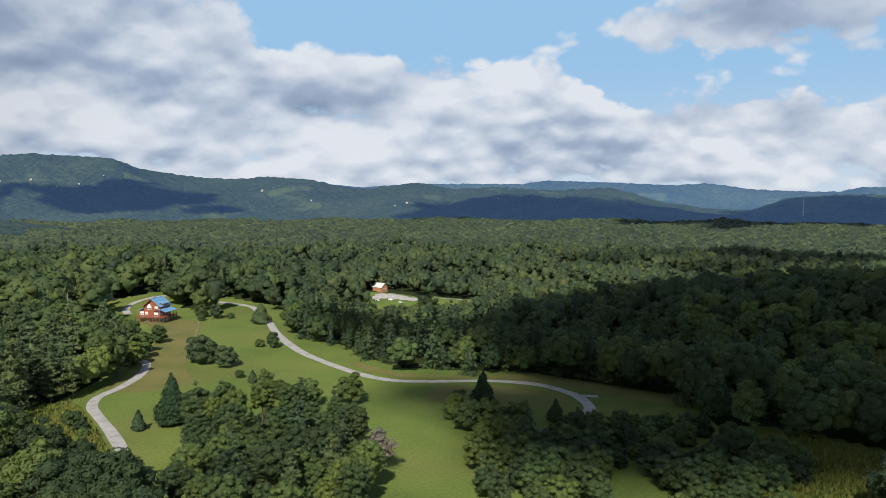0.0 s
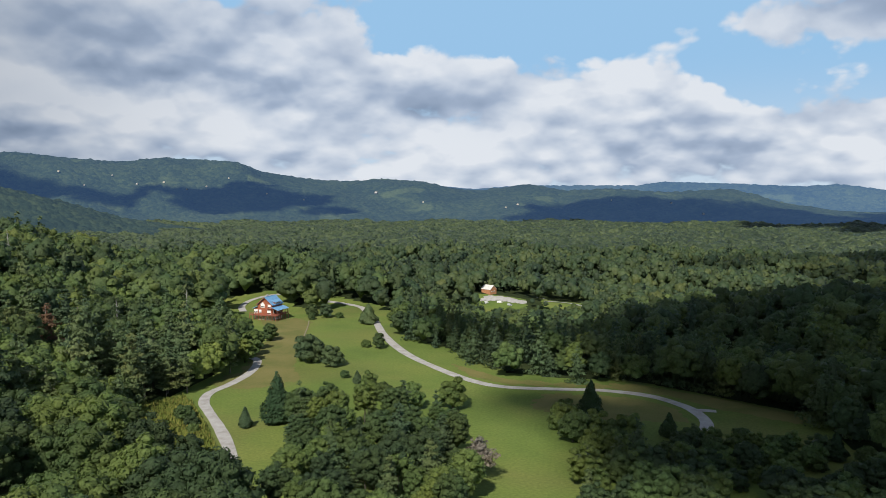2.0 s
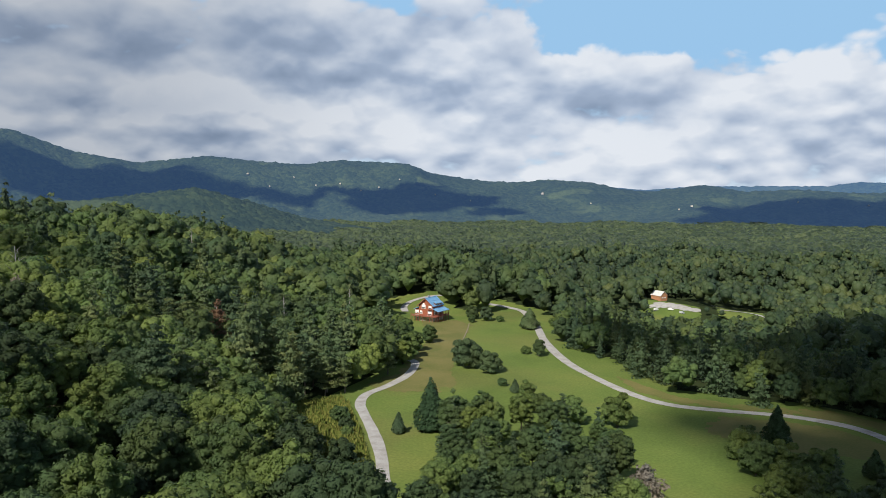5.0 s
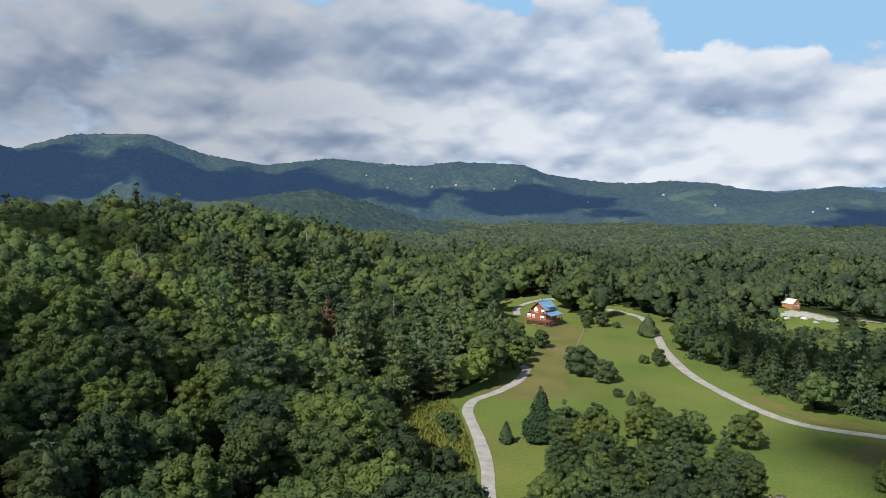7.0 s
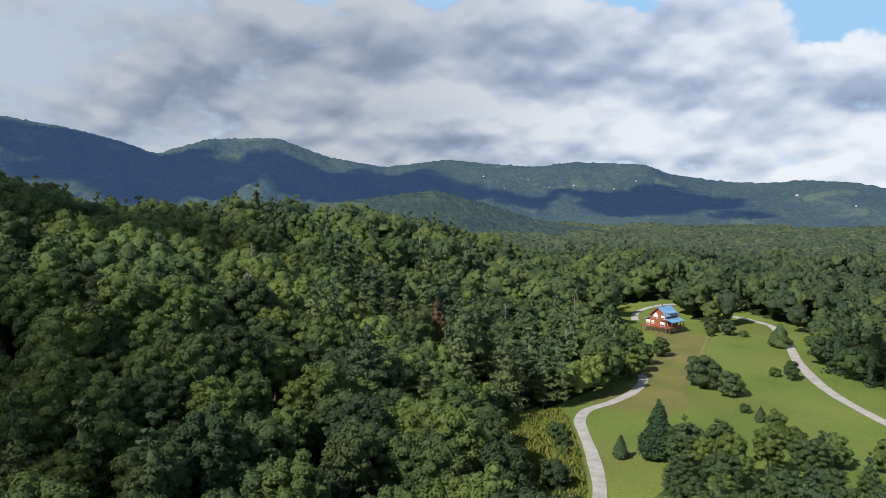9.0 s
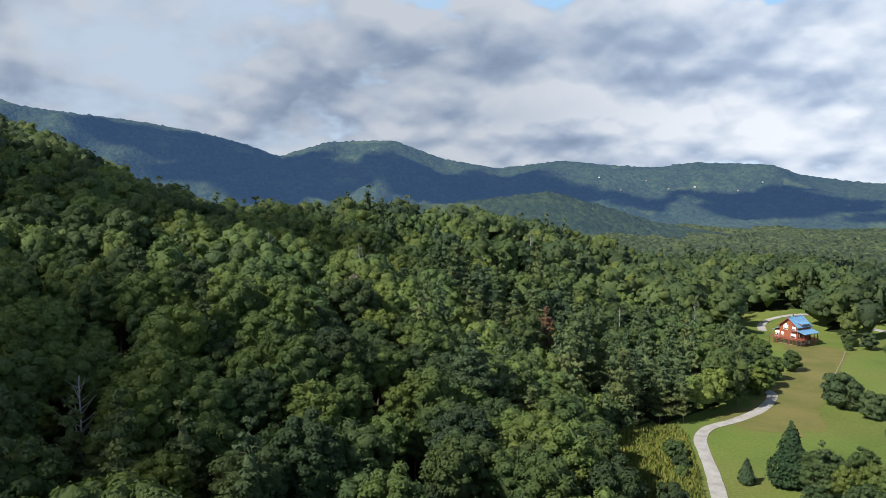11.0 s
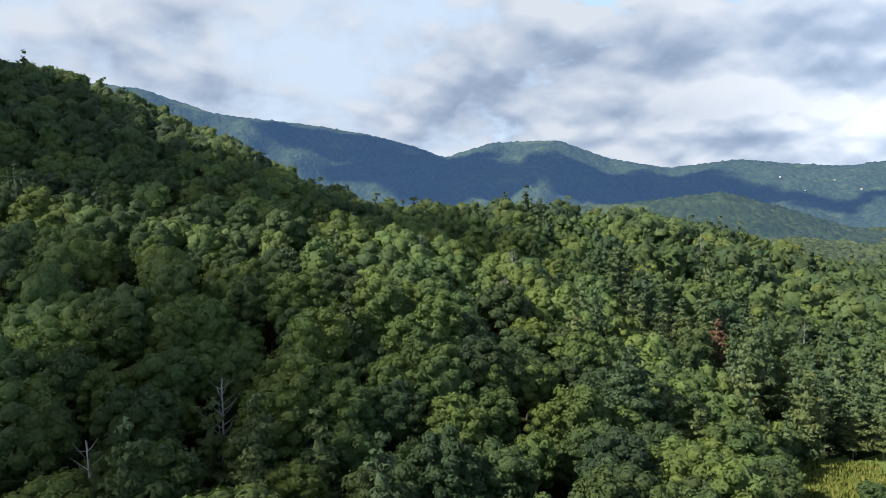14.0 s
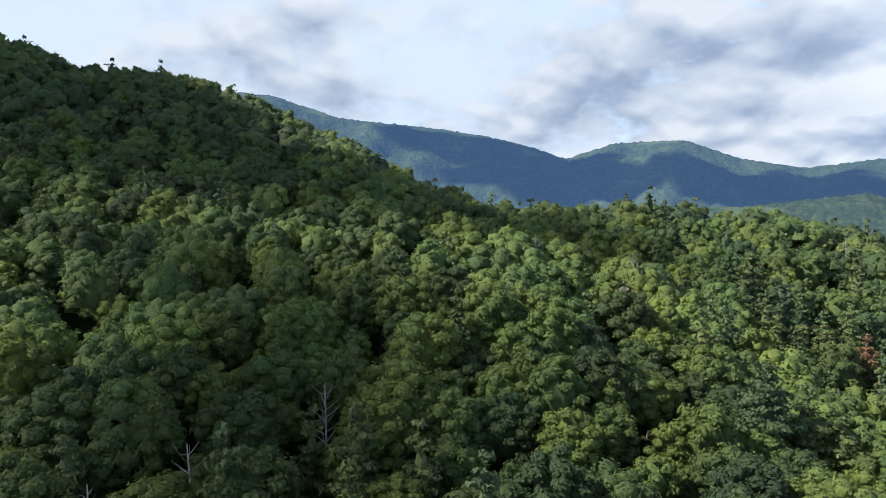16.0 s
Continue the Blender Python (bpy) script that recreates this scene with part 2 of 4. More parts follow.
def gravel_build(n):
    pos = place(n)
    a, b = n.noise(pos, 0.35, 3.0), n.noise(pos, 6.0, 4.0)
    col = n.ramp(n.math("ADD", n.math("MULTIPLY", a, 0.6), n.math("MULTIPLY", b, 0.4)), (0.3, (0.24, 0.22, 0.20)), (0.5, (0.36, 0.345, 0.33)), (0.72, (0.47, 0.46, 0.45)))
    return surface(n, col, 0.9, b, 0.5, 0.03)


GRAVEL = material("pale_gravel", gravel_build)


def floor_build(n):
    pos = place(n)
    a, b = n.noise(pos, 0.1, 4.0), n.noise(pos, 1.2, 4.0)
    col = n.ramp(n.math("ADD", n.math("MULTIPLY", a, 0.5), n.math("MULTIPLY", b, 0.5)), (0.3, (0.02, 0.028, 0.012)), (0.55, (0.032, 0.045, 0.017)), (0.75, (0.055, 0.05, 0.03)))
    return surface(n, col, 0.95, b, 0.6, 0.2, spec=0.05)


FLOOR = material("forest_floor", floor_build)


def bark_build(n):
    pos = place(n)
    g = n.noise(n.vec("MULTIPLY", pos, (6, 6, 1.2)), 1.0, 4.0, 0.65)
    return surface(n, n.ramp(g, (0.3, (0.07, 0.055, 0.042)), (0.7, (0.19, 0.16, 0.13))), 0.9, g, 0.6, 0.04)


BARK = material("rough_bark", bark_build)


def dead_build(n):
    g = n.noise(place(n), 2.0, 3.0)
    return surface(n, n.ramp(g, (0.3, (0.24, 0.22, 0.21)), (0.7, (0.42, 0.40, 0.38))), 0.9)


DEAD = material("bleached_dead_wood", dead_build)

# ---------------------------------------------------------------- shape of the land


def smooth(a, b, v):
    s = np.clip((v - a) / (b - a), 0, 1)
    return s * s * (3 - 2 * s)


def bell(x, y, cx, cy, s1, s2=None, turn=0.0):
    s2 = s2 or s1
    u = (x - cx) * math.cos(turn) + (y - cy) * math.sin(turn)
    v = -(x - cx) * math.sin(turn) + (y - cy) * math.cos(turn)
    return np.exp(-(u / s1) ** 2 / 2 - (v / s2) ** 2 / 2)


def wavy(x, y, step, seed=0.0):
    k = 2 * math.pi / step
    return (np.sin(k * x + 1.3 + seed) * np.cos(k * 0.83 * y + 0.4 + 2 * seed) + 0.6 * np.sin(k * 1.7 * (x * 0.6 + y * 0.8) + seed)
            + 0.4 * np.cos(k * 2.9 * (0.7 * x - 0.7 * y) + 3 * seed)) / 2


def hillside(x, y):
    """The long wooded shoulder that climbs to the west."""
    u, v = -0.990 * x + 0.139 * y, 0.139 * x + 0.990 * y
    rise = np.interp(u, [90, 125, 212, 302, 354, 452, 540, 600, 720, 900], [0, 2, 31, 52, 63, 82, 97, 98, 90, 80])
    rise = rise + smooth(250, 470, u) * np.interp(v, [-300, -112, -85, -65, -23, 0, 29, 55, 84, 120], [66, 43, 32, 23, 22, 19, 8, -4, -14, -14])
    return rise * (1 - smooth(75, 185, v)) * smooth(-480, -250, v)


def land(x, y):
    """Height of the ground, the mown ridge being about 0."""
    x, y = np.asarray(x, float), np.asarray(y, float)
    r = np.hypot(x, y)
    az = np.degrees(np.arctan2(-x, y))
    q = -x - 112 - 0.55 * (y - 200)
    knoll = 37 * bell(x, y, -311, 218, 170) * smooth(0, 110, q)
    u = 0.574 * x + 0.819 * y
    dark = 33 * bell(x, y, 230, 390, 115) * smooth(215, 330, u)
    edge = u - 56 * smooth(66, 104, -x) * smooth(260, 320, y)
    step = 0.44 * smooth(208, 295, edge) + 0.56 * smooth(330, 720, u)
    drop = 1 - (1 - step) * (1 - smooth(480, 980, r))
    valley = -54 * drop + smooth(500, 900, r) * 5 * wavy(x, y, 420) + smooth(900, 1500, r) * 4 * wavy(x, y, 900, 2.0)
    roll = 2.0 * wavy(x, y, 130, 1.0) * smooth(330, 480, r)
    behind = 6 * smooth(360, 440, y) * bell(x, y, -190, 450, 80)
    farm = 12 * bell(x, y, -80, 740, 40, 30) - 24 * bell(x, y, -50, 590, 66, 66)
    folds = smooth(620, 850, r) * (8 * wavy(x, y, 330, 0.7) + 5 * wavy(x, y, 170, 2.3))
    hill = hillside(x, y)
    high = 7 * np.logaddexp(knoll / 7, hill / 7) - 7 * math.log(2) * np.exp(-(knoll + hill) / 20)
    return high + dark + valley + roll + behind + farm + folds


def inside(px, py, poly):
    px, py = np.asarray(px, float), np.asarray(py, float)
    hit = np.zeros(px.shape, bool)
    for (x0, y0), (x1, y1) in zip(poly, poly[1:] + poly[:1]):
        if y0 != y1:
            hit ^= ((y0 > py) != (y1 > py)) & (px < (x1 - x0) * (py - y0) / (y1 - y0) + x0)
    return hit


MEADOW = [(-66, 118), (-98, 158), (-114, 176), (-117, 196), (-111, 210), (-111, 232), (-116, 250), (-126, 268), (-137, 290), (-149, 308), (-164, 326), (-174, 344), (-180, 368),
          (-186, 392), (-178, 403), (-165, 405), (-157, 396), (-151, 374), (-137, 365), (-124, 371), (-134, 386), (-138, 393), (-128, 394), (-107, 384), (-92, 360), (-74, 304), (-49, 282), (-26, 250), (-2, 244),
          (14, 250), (36, 241), (58, 227), (63, 219), (57, 208), (56, 194), (64, 186), (76, 187), (84, 182), (92, 172), (104, 150), (60, 120), (20, 126), (-20, 124)]


def near_meadow(x, y, reach=6.0):
    m = inside(x, y, MEADOW)
    for a in range(8):
        m |= inside(x + math.cos(a * 0.785) * reach, y + math.sin(a * 0.785) * reach, MEADOW)
    return m


def mesh_from(name, verts, faces, mats, smooth_faces=False, tint=None, index=None):
    """A mesh from arrays: verts (n, 3), faces (m, 3 or 4)."""
    verts, faces = np.asarray(verts, np.float32), np.asarray(faces, np.int32)
    me = bpy.data.meshes.new(name)
    k = faces.shape[1]
    me.vertices.add(len(verts))
    me.vertices.foreach_set("co", verts.ravel())
    me.loops.add(faces.size)
    me.loops.foreach_set("vertex_index", faces.ravel())
    me.polygons.add(len(faces))
    me.polygons.foreach_set("loop_start", np.arange(0, faces.size, k, dtype=np.int32))
    me.polygons.foreach_set("use_smooth", np.full(len(faces), smooth_faces))
    if index is not None:
        me.polygons.foreach_set("material_index", np.asarray(index, np.int32))
    if tint is not None:
        me.attributes.new("tint", "FLOAT", "POINT").data.foreach_set("value", np.asarray(tint, np.float32))
    me.update(calc_edges=True)
    for m in mats if isinstance(mats, (list, tuple)) else [mats]:
        me.materials.append(m)
    return me


def grid_faces(nu, nv):
    i = np.arange(nu - 1)[:, None] * nv + np.arange(nv - 1)[None, :]
    return np.stack([i, i + nv, i + nv + 1, i + 1], -1).reshape(-1, 4)


def build_ground():
    radii = np.concatenate([[0.5], np.arange(15, 300, 6), np.arange(300, 700, 12), np.geomspace(700, 4900, 60)])
    azs = np.radians(np.arange(0, 361, 1.0))
    a, r = np.meshgrid(azs, radii, indexing="ij")
    x, y = -np.sin(a) * r, np.cos(a) * r
    v = np.stack([x, y, land(x, y) - 0.9 * near_meadow(x, y, 12.0)], -1).reshape(-1, 3)
    me = mesh_from("ground", v, grid_faces(len(azs), len(radii)), FLOOR, True)
    tagged(new("ground", me), "leaf-littered forest floor rolling away to the valley", "ground", kind="structure")


def build_meadow():
    step = 3.0
    xs, ys = np.arange(-210, 125, step), np.arange(110, 440, step)
    gx, gy = np.meshgrid(xs, ys, indexing="ij")
    z = land(gx, gy)
    keep = near_meadow(gx[:-1, :-1] + step / 2, gy[:-1, :-1] + step / 2).ravel()
    f = grid_faces(len(xs), len(ys))[keep]
    used, back = np.unique(f, return_inverse=True)
    v = np.stack([gx, gy, z], -1).reshape(-1, 3)[used]
    me = mesh_from("meadow", v, back.reshape(f.shape), GRASS, True)
    tagged(new("meadow", me), "mown green meadow with drier brownish patches", "meadow", kind="structure")


def smooth_line(pts, n=8):
    """Points along a curve through pts."""
    p = [np.array(q, float) for q in pts]
    p = [2 * p[0] - p[1]] + p + [2 * p[-1] - p[-2]]
    out = []
    for a, b, c, d in zip(p, p[1:], p[2:], p[3:]):
        for k in range(n):
            t = k / n
            out.append(0.5 * (2 * b + (c - a) * t + (2 * a - 5 * b + 4 * c - d) * t * t + (3 * b - a - 3 * c + d) * t ** 3))
    return np.array(out + [p[-2]])


def ribbon(name, pts, width, mat, lift, label, category, seed=1):
    line = smooth_line(pts)
    rng = np.random.default_rng(seed)
    d = np.gradient(line, axis=0)
    side = np.stack([d[:, 1], -d[:, 0]], -1) / np.linalg.norm(d, axis=1)[:, None]
    cols = np.linspace(-0.5, 0.5, 5)
    w = width * (1 + 0.05 * np.convolve(rng.normal(size=len(line) + 6), np.ones(7) / 2.6, 'valid')[:, None])
    xy = line[:, None, :] + side[:, None, :] * (cols[None, :, None] * w[:, :, None])
    z = land(xy[..., 0], xy[..., 1]) + lift + 0.05 * (1 - (2 * cols[None, :]) ** 2)
    v = np.concatenate([xy, z[..., None]], -1).reshape(-1, 3)
    return tagged(new(name, mesh_from(name, v, grid_faces(len(line), 5), mat, True)), label, category, kind="structure")


ROAD_WEST = [(-40, 104), (-56, 128), (-70, 151), (-79, 167), (-89.5, 182.5), (-98.7, 194.8), (-104.4, 203), (-107.5, 212.5), (-106.3, 224.5), (-107, 240), (-112, 256), (-119, 262)]
ROAD_EAST = [(-135, 390.5), (-131, 389.5), (-122.8, 387.5), (-112, 380.5), (-104, 367), (-93, 343), (-80, 310), (-63.8, 278.6), (-47.8, 257), (-33.6, 241.9), (-22.9, 236), (-8.9, 236),
             (6.2, 237.2), (20, 233.6), (28.8, 224.5), (32, 216.6), (32.8, 209), (31.5, 202)]
DRIVE = [(-160, 402), (-168, 400.5), (-172, 397.5), (-175, 392), (-175.5, 384), (-172, 371), (-166, 360)]
build_ground()
build_meadow()
ribbon("road", ROAD_WEST, 3.0, GRAVEL, 0.1, "pale gravel lane winding along the edge of the woods", "road", 1)
ribbon("road", ROAD_EAST, 3.3, GRAVEL, 0.1, "pale gravel lane curving across the meadow", "road", 2)
ribbon("road", [(31, 220.5), (34, 220.6), (37, 220.4)], 2.6, GRAVEL, 0.13, "short pale gravel spur at the junction", "road", 4)
ribbon("driveway", DRIVE, 3.4, GRAVEL, 0.14, "pale gravel drive curling up behind the house", "driveway", 3)

def dirt_build(n):
    a = n.noise(place(n), 0.8, 4.0)
    return surface(n, n.ramp(a, (0.3, (0.17, 0.14, 0.09)), (0.7, (0.28, 0.24, 0.16))), 0.95, a, 0.4, 0.05)


DIRT = material("worn_earth", dirt_build)
ribbon("footpath", [(58, 158), (61, 166), (66, 174), (69, 180), (70, 185)], 1.3, DIRT, 0.08, "worn earth track along the field's edge", "path", 14)

# ---------------------------------------------------------------- distant mountains


RIDGES = []


def ridge(name, label, crest, r_foot, r_top, foot_z, rough, az0, az1, seed, mat=MOUNTAIN):
    """A wooded ridge: its crest rises to the elevation (degrees) that crest gives at each bearing."""
    azs = np.arange(az0, az1, 0.22)
    rows = np.linspace(0, 1.25, 46)
    top_el = np.interp(azs, [c[0] for c in crest], [c[1] for c in crest])
    k = np.hanning(7) / np.hanning(7).sum()
    top_el = np.convolve(np.pad(top_el, 3, "edge"), k, "valid")
    a, s = np.meshgrid(np.radians(azs), rows, indexing="ij")
    r = r_foot + (r_top - r_foot) * s
    h = EYE + np.tan(np.radians(top_el))[:, None] * r_top
    x, y = -np.sin(a) * r, np.cos(a) * r
    folds = wavy(x, y, 900, seed) * 0.6 + wavy(x, y, 380, seed + 1) * 0.42 + np.abs(wavy(x, y, 260, seed + 2)) * 0.3
    rise = smooth(-0.1, 1.0, s) ** 1.15 * np.where(s > 1, 1 - ((s - 1) / 0.25) ** 2 * 0.8, 1)
    z = foot_z + (h - foot_z) * rise + rough * folds * np.sin(np.clip(s, 0, 1) * math.pi) * (h - foot_z)
    z = np.minimum(z, np.where(s < 1, EYE + (h - EYE) * r / r_top - 3, z))
    rng = np.random.default_rng(int(seed * 10) + 5)
    z += rng.normal(size=z.shape) * 2.2
    v = np.stack([x, y, z], -1).reshape(-1, 3)
    RIDGES.append(v)
    ob = new(name, mesh_from(name, v, grid_faces(len(azs), len(rows)), mat, True))
    return tagged(ob, label, "mountain", kind="structure")


ridge("mountain_backdrop", "farthest wooded mountain chain on the horizon, tinted blue by a haze glow",
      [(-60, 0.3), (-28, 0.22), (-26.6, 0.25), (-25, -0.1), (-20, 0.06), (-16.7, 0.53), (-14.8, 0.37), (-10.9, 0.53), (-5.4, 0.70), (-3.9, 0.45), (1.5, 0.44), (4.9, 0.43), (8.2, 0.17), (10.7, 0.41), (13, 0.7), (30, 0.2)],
      4200, 4600, -60, 0.1, -60, 30, 0.3, HAZE_BLUE_MOUNTAIN)
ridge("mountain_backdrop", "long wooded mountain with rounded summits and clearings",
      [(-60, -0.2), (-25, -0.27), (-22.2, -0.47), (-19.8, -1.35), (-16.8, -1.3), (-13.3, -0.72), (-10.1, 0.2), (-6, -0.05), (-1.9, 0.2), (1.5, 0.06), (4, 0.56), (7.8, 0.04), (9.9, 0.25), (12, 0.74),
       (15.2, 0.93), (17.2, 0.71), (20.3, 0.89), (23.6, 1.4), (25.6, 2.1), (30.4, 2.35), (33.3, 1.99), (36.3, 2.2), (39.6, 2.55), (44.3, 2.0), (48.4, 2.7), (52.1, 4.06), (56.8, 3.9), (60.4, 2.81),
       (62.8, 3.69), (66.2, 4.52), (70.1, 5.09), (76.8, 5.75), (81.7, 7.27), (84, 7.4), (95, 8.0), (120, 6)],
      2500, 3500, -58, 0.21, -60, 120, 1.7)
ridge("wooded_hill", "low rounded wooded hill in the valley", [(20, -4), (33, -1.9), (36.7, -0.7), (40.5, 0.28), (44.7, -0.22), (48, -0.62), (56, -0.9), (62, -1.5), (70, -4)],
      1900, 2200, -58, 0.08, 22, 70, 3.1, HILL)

# ---------------------------------------------------------------- trees


def unit_ico(sub):
    bm = bmesh.new()
    bmesh.ops.create_icosphere(bm, subdivisions=sub, radius=1)
    v = np.array([q.co[:] for q in bm.verts])
    f = np.array([[q.index for q in t.verts] for t in bm.faces])
    bm.free()
    return v, f


ICO1, ICO2 = unit_ico(1), unit_ico(2)


def cards(centres, normals, size, rng):
    """Leaf sprays: one slim triangle at each centre, facing about its normal."""
    n = len(centres)
    normals = normals + rng.normal(size=(n, 3)) * 0.38
    normals /= np.linalg.norm(normals, axis=1)[:, None]
    t = np.cross(normals, rng.normal(size=(n, 3)))
    t /= np.linalg.norm(t, axis=1)[:, None]
    b = np.cross(normals, t)
    s = size * (0.65 + 0.7 * rng.random((n, 1)))
    tri = np.stack([centres - t * s - b * s * 0.6, centres + t * s - b * s * 0.6, centres + b * s + normals * s * 0.3], 1)
    return tri.reshape(-1, 3), np.arange(3 * n).reshape(n, 3)


def tris(f):
    return np.concatenate([f[:, [0, 1, 2]], f[:, [0, 2, 3]]]) if f.shape[1] == 4 else f


def merge(parts):
    vs, fs, at = [], [], 0
    for v, f in parts:
        vs.append(v)
        fs.append(tris(f) + at)
        at += len(v)
    return np.concatenate(vs), np.concatenate(fs)


def sprays(rng, lobes, count, size, low=-0.35):
    """Leaf sprays over a cluster of lobes (centre, radius, flattening)."""
    area = np.array([l[1] ** 2 for l in lobes])
    pick = rng.choice(len(lobes), count, p=area / area.sum())
    d = rng.normal(size=(count, 3))
    d[:, 2] = np.where(d[:, 2] < low, -d[:, 2] * 0.6, d[:, 2])
    d /= np.linalg.norm(d, axis=1)[:, None]
    c = np.array([l[0] for l in lobes])[pick]
    rad = np.array([l[1] for l in lobes])[pick][:, None]
    flat = np.array([l[2] for l in lobes])[pick]
    p = d * rad * (0.86 + 0.24 * rng.random((count, 1)))
    p[:, 2] *= flat
    return cards(c + p, d + np.array([0, 0, 0.35]), size, rng)


def lumps(rng, lobes, ico, jitter=0.14):
    """The leafy masses themselves, as uneven lobes."""
    v, f = ico
    out = []
    for c, rad, flat in lobes:
        q = v * (1 + jitter * rng.normal(size=(len(v), 1)))
        out.append((q * (rad * 0.86, rad * 0.86, rad * flat * 0.86) + c, f))
    return out


def upper(crown, cut):
    """A crown without the faces that look down below the height cut."""
    v, f = crown
    p = v[f]
    n = np.cross(p[:, 1] - p[:, 0], p[:, 2] - p[:, 0])
    f = f[(p.mean(1)[:, 2] > cut) & (n[:, 2] > -0.75 * np.linalg.norm(n, axis=1))]
    used, back = np.unique(f, return_inverse=True)
    return v[used], back.reshape(f.shape)


def broad_crown(seed, count, size, ico, w=5.2, h=10.5, base=7.0, n_lobes=24):
    """A rounded dome of leafy clumps, uneven in outline."""
    rng = np.random.default_rng(seed)
    lobes = []
    lean = rng.normal(size=2) * 0.08 * w
    for k in range(n_lobes):
        ct = 1 - 1.7 * (k + 0.5) / n_lobes
        ang = k * 2.4 + rng.random() * 0.7
        size_of = (0.2 + 0.12 * rng.random()) if n_lobes > 20 else (0.27 + 0.13 * rng.random()) if n_lobes > 7 else (0.36 + 0.12 * rng.random())
        far = 0.98 - size_of + 0.06 * rng.normal()
        rr = w * far * math.sqrt(1 - abs(ct) ** 2.7)
        zz = base + h * (0.45 + 0.56 * ct * far)
        lobes.append((np.array([math.cos(ang) * rr + lean[0] * ct, math.sin(ang) * rr + lean[1] * ct, zz]), w * size_of, 0.85))
    lobes.append((np.array([0, 0, base + h * 0.45]), w * 0.82, h * 0.46 / (w * 0.82)))
    parts = lumps(rng, lobes, ico)
    return merge(([sprays(rng, lobes[:-1], count, size, -0.2)] if count else []) + parts)


def pine_crown(seed, count, size, w=4.2, h=15.0, base=7.0, whorls=9):
    """Layers of flat, upswept boughs, wide apart and ragged."""
    rng = np.random.default_rng(seed)
    lobes = []
    for k in range(whorls):
        s = (k + 0.5 * (rng.random() - 0.5) * (0 < k < whorls - 1)) / (whorls - 1)
        reach = w * (1 - 0.8 * s ** 1.3) * (0.8 + 0.35 * rng.random())
        arms = 5 if s < 0.75 else 4
        for j in range(arms):
            ang = j * 2 * math.pi / arms + k * 0.9 + rng.normal() * 0.3
            own = reach * (0.6 + 0.6 * rng.random())
            lift = rng.normal() * 0.45
            for q in (0.4, 0.8):
                lobes.append((np.array([math.cos(ang) * own * q, math.sin(ang) * own * q, base + h * s + own * q * 0.25 + lift]), own * 0.28 + 0.4, 0.34))
    lobes.append((np.array([0, 0, base + h]), 0.7, 1.6))
    parts = [sprays(rng, lobes, count, size, -0.9)]
    v, f = ICO1
    parts.append((v * (w * 0.3, w * 0.3, h * 0.45) + (0, 0, base + h * 0.45), f))
    return merge(parts)


def cone_crown(seed, count, size, w=2.6, h=10.0, base=0.4):
    rng = np.random.default_rng(seed)
    s = 1 - np.sqrt(rng.random(count))
    ang = rng.random(count) * 2 * math.pi
    lump = 1 + 0.2 * np.sin(ang * 3 + s * 14 + seed) + 0.1 * rng.normal(size=count)
    rr = w * np.minimum(1, (1 - s) * 1.25 + 0.05) * np.minimum(1, 0.5 + s * 6) * lump
    p = np.stack([np.cos(ang) * rr, np.sin(ang) * rr, base + h * s], -1)
    nrm = np.stack([np.cos(ang), np.sin(ang), np.full(count, 0.5)], -1)
    parts = [cards(p, nrm, size, rng)]
    v, f = ICO2
    z = (v[:, 2] + 1) / 2
    vv = np.stack([v[:, 0] * w * 0.75 * (1.15 - z), v[:, 1] * w * 0.75 * (1.15 - z), base + z * h * 0.93], -1)
    parts.append((vv, f))
    return merge(parts)


def tube(path, radii, sides=6):
    path, rings = np.asarray(path, float), []
    d = np.gradient(path, axis=0)
    for p, t, r in zip(path, d, radii):
        t = t / np.linalg.norm(t)
        a = np.cross(t, (0.3, 1, 0.1))
        a /= np.linalg.norm(a)
        b = np.cross(t, a)
        ang = np.arange(sides) * 2 * math.pi / sides
        rings.append(p + (np.cos(ang)[:, None] * a + np.sin(ang)[:, None] * b) * r)
    f = []
    for i in range(len(path) - 1):
        for j in range(sides):
            k = (j + 1) % sides
            f.append((i * sides + j, i * sides + k, (i + 1) * sides + k, (i + 1) * sides + j))
    return np.concatenate(rings), np.array(f)


def limbs(seed, height, girth, first, n, spread, droop=0.5):
    """A tapered trunk with limbs."""
    rng = np.random.default_rng(seed)
    zs = np.linspace(-0.5, height, 7)
    bend = np.stack([np.sin(zs * 0.3 + seed) * 0.22, np.cos(zs * 0.23 + seed) * 0.22, zs], -1)
    parts = [tube(bend, np.linspace(girth, girth * 0.18, 7))]
    for k in range(n):
        s = first + (0.95 - first) * (k + rng.random()) / n
        ang = k * 2.4 + rng.random()
        root = np.array([np.interp(s * height, zs, bend[:, 0]), np.interp(s * height, zs, bend[:, 1]), s * height])
        reach = spread * (1.15 - s) * (0.7 + 0.5 * rng.random()) + 0.5
        out = np.array([math.cos(ang), math.sin(ang), 0.0])
        tip = root + out * reach + (0, 0, reach * droop)
        mid = (root + tip) / 2 + (0, 0, -0.06 * reach) + rng.normal(size=3) * 0.12
        parts.append(tube([root, mid, tip], [girth * 0.36 * (1.1 - s) + 0.03, girth * 0.2 * (1.1 - s) + 0.025, 0.02], 4))
    return merge(parts)


def tree_thing(name, label, crown, leaf, trunk, bark=None):
    root = tagged(new(name), label, "tree")
    if trunk is not None:
        t = new("trunk", mesh_from("trunk", *trunk, bark or BARK, True))
        t.parent = root
    if crown is not None:
        c = new("crown", mesh_from("crown", *crown, leaf, True))
        c.parent = root
    return root


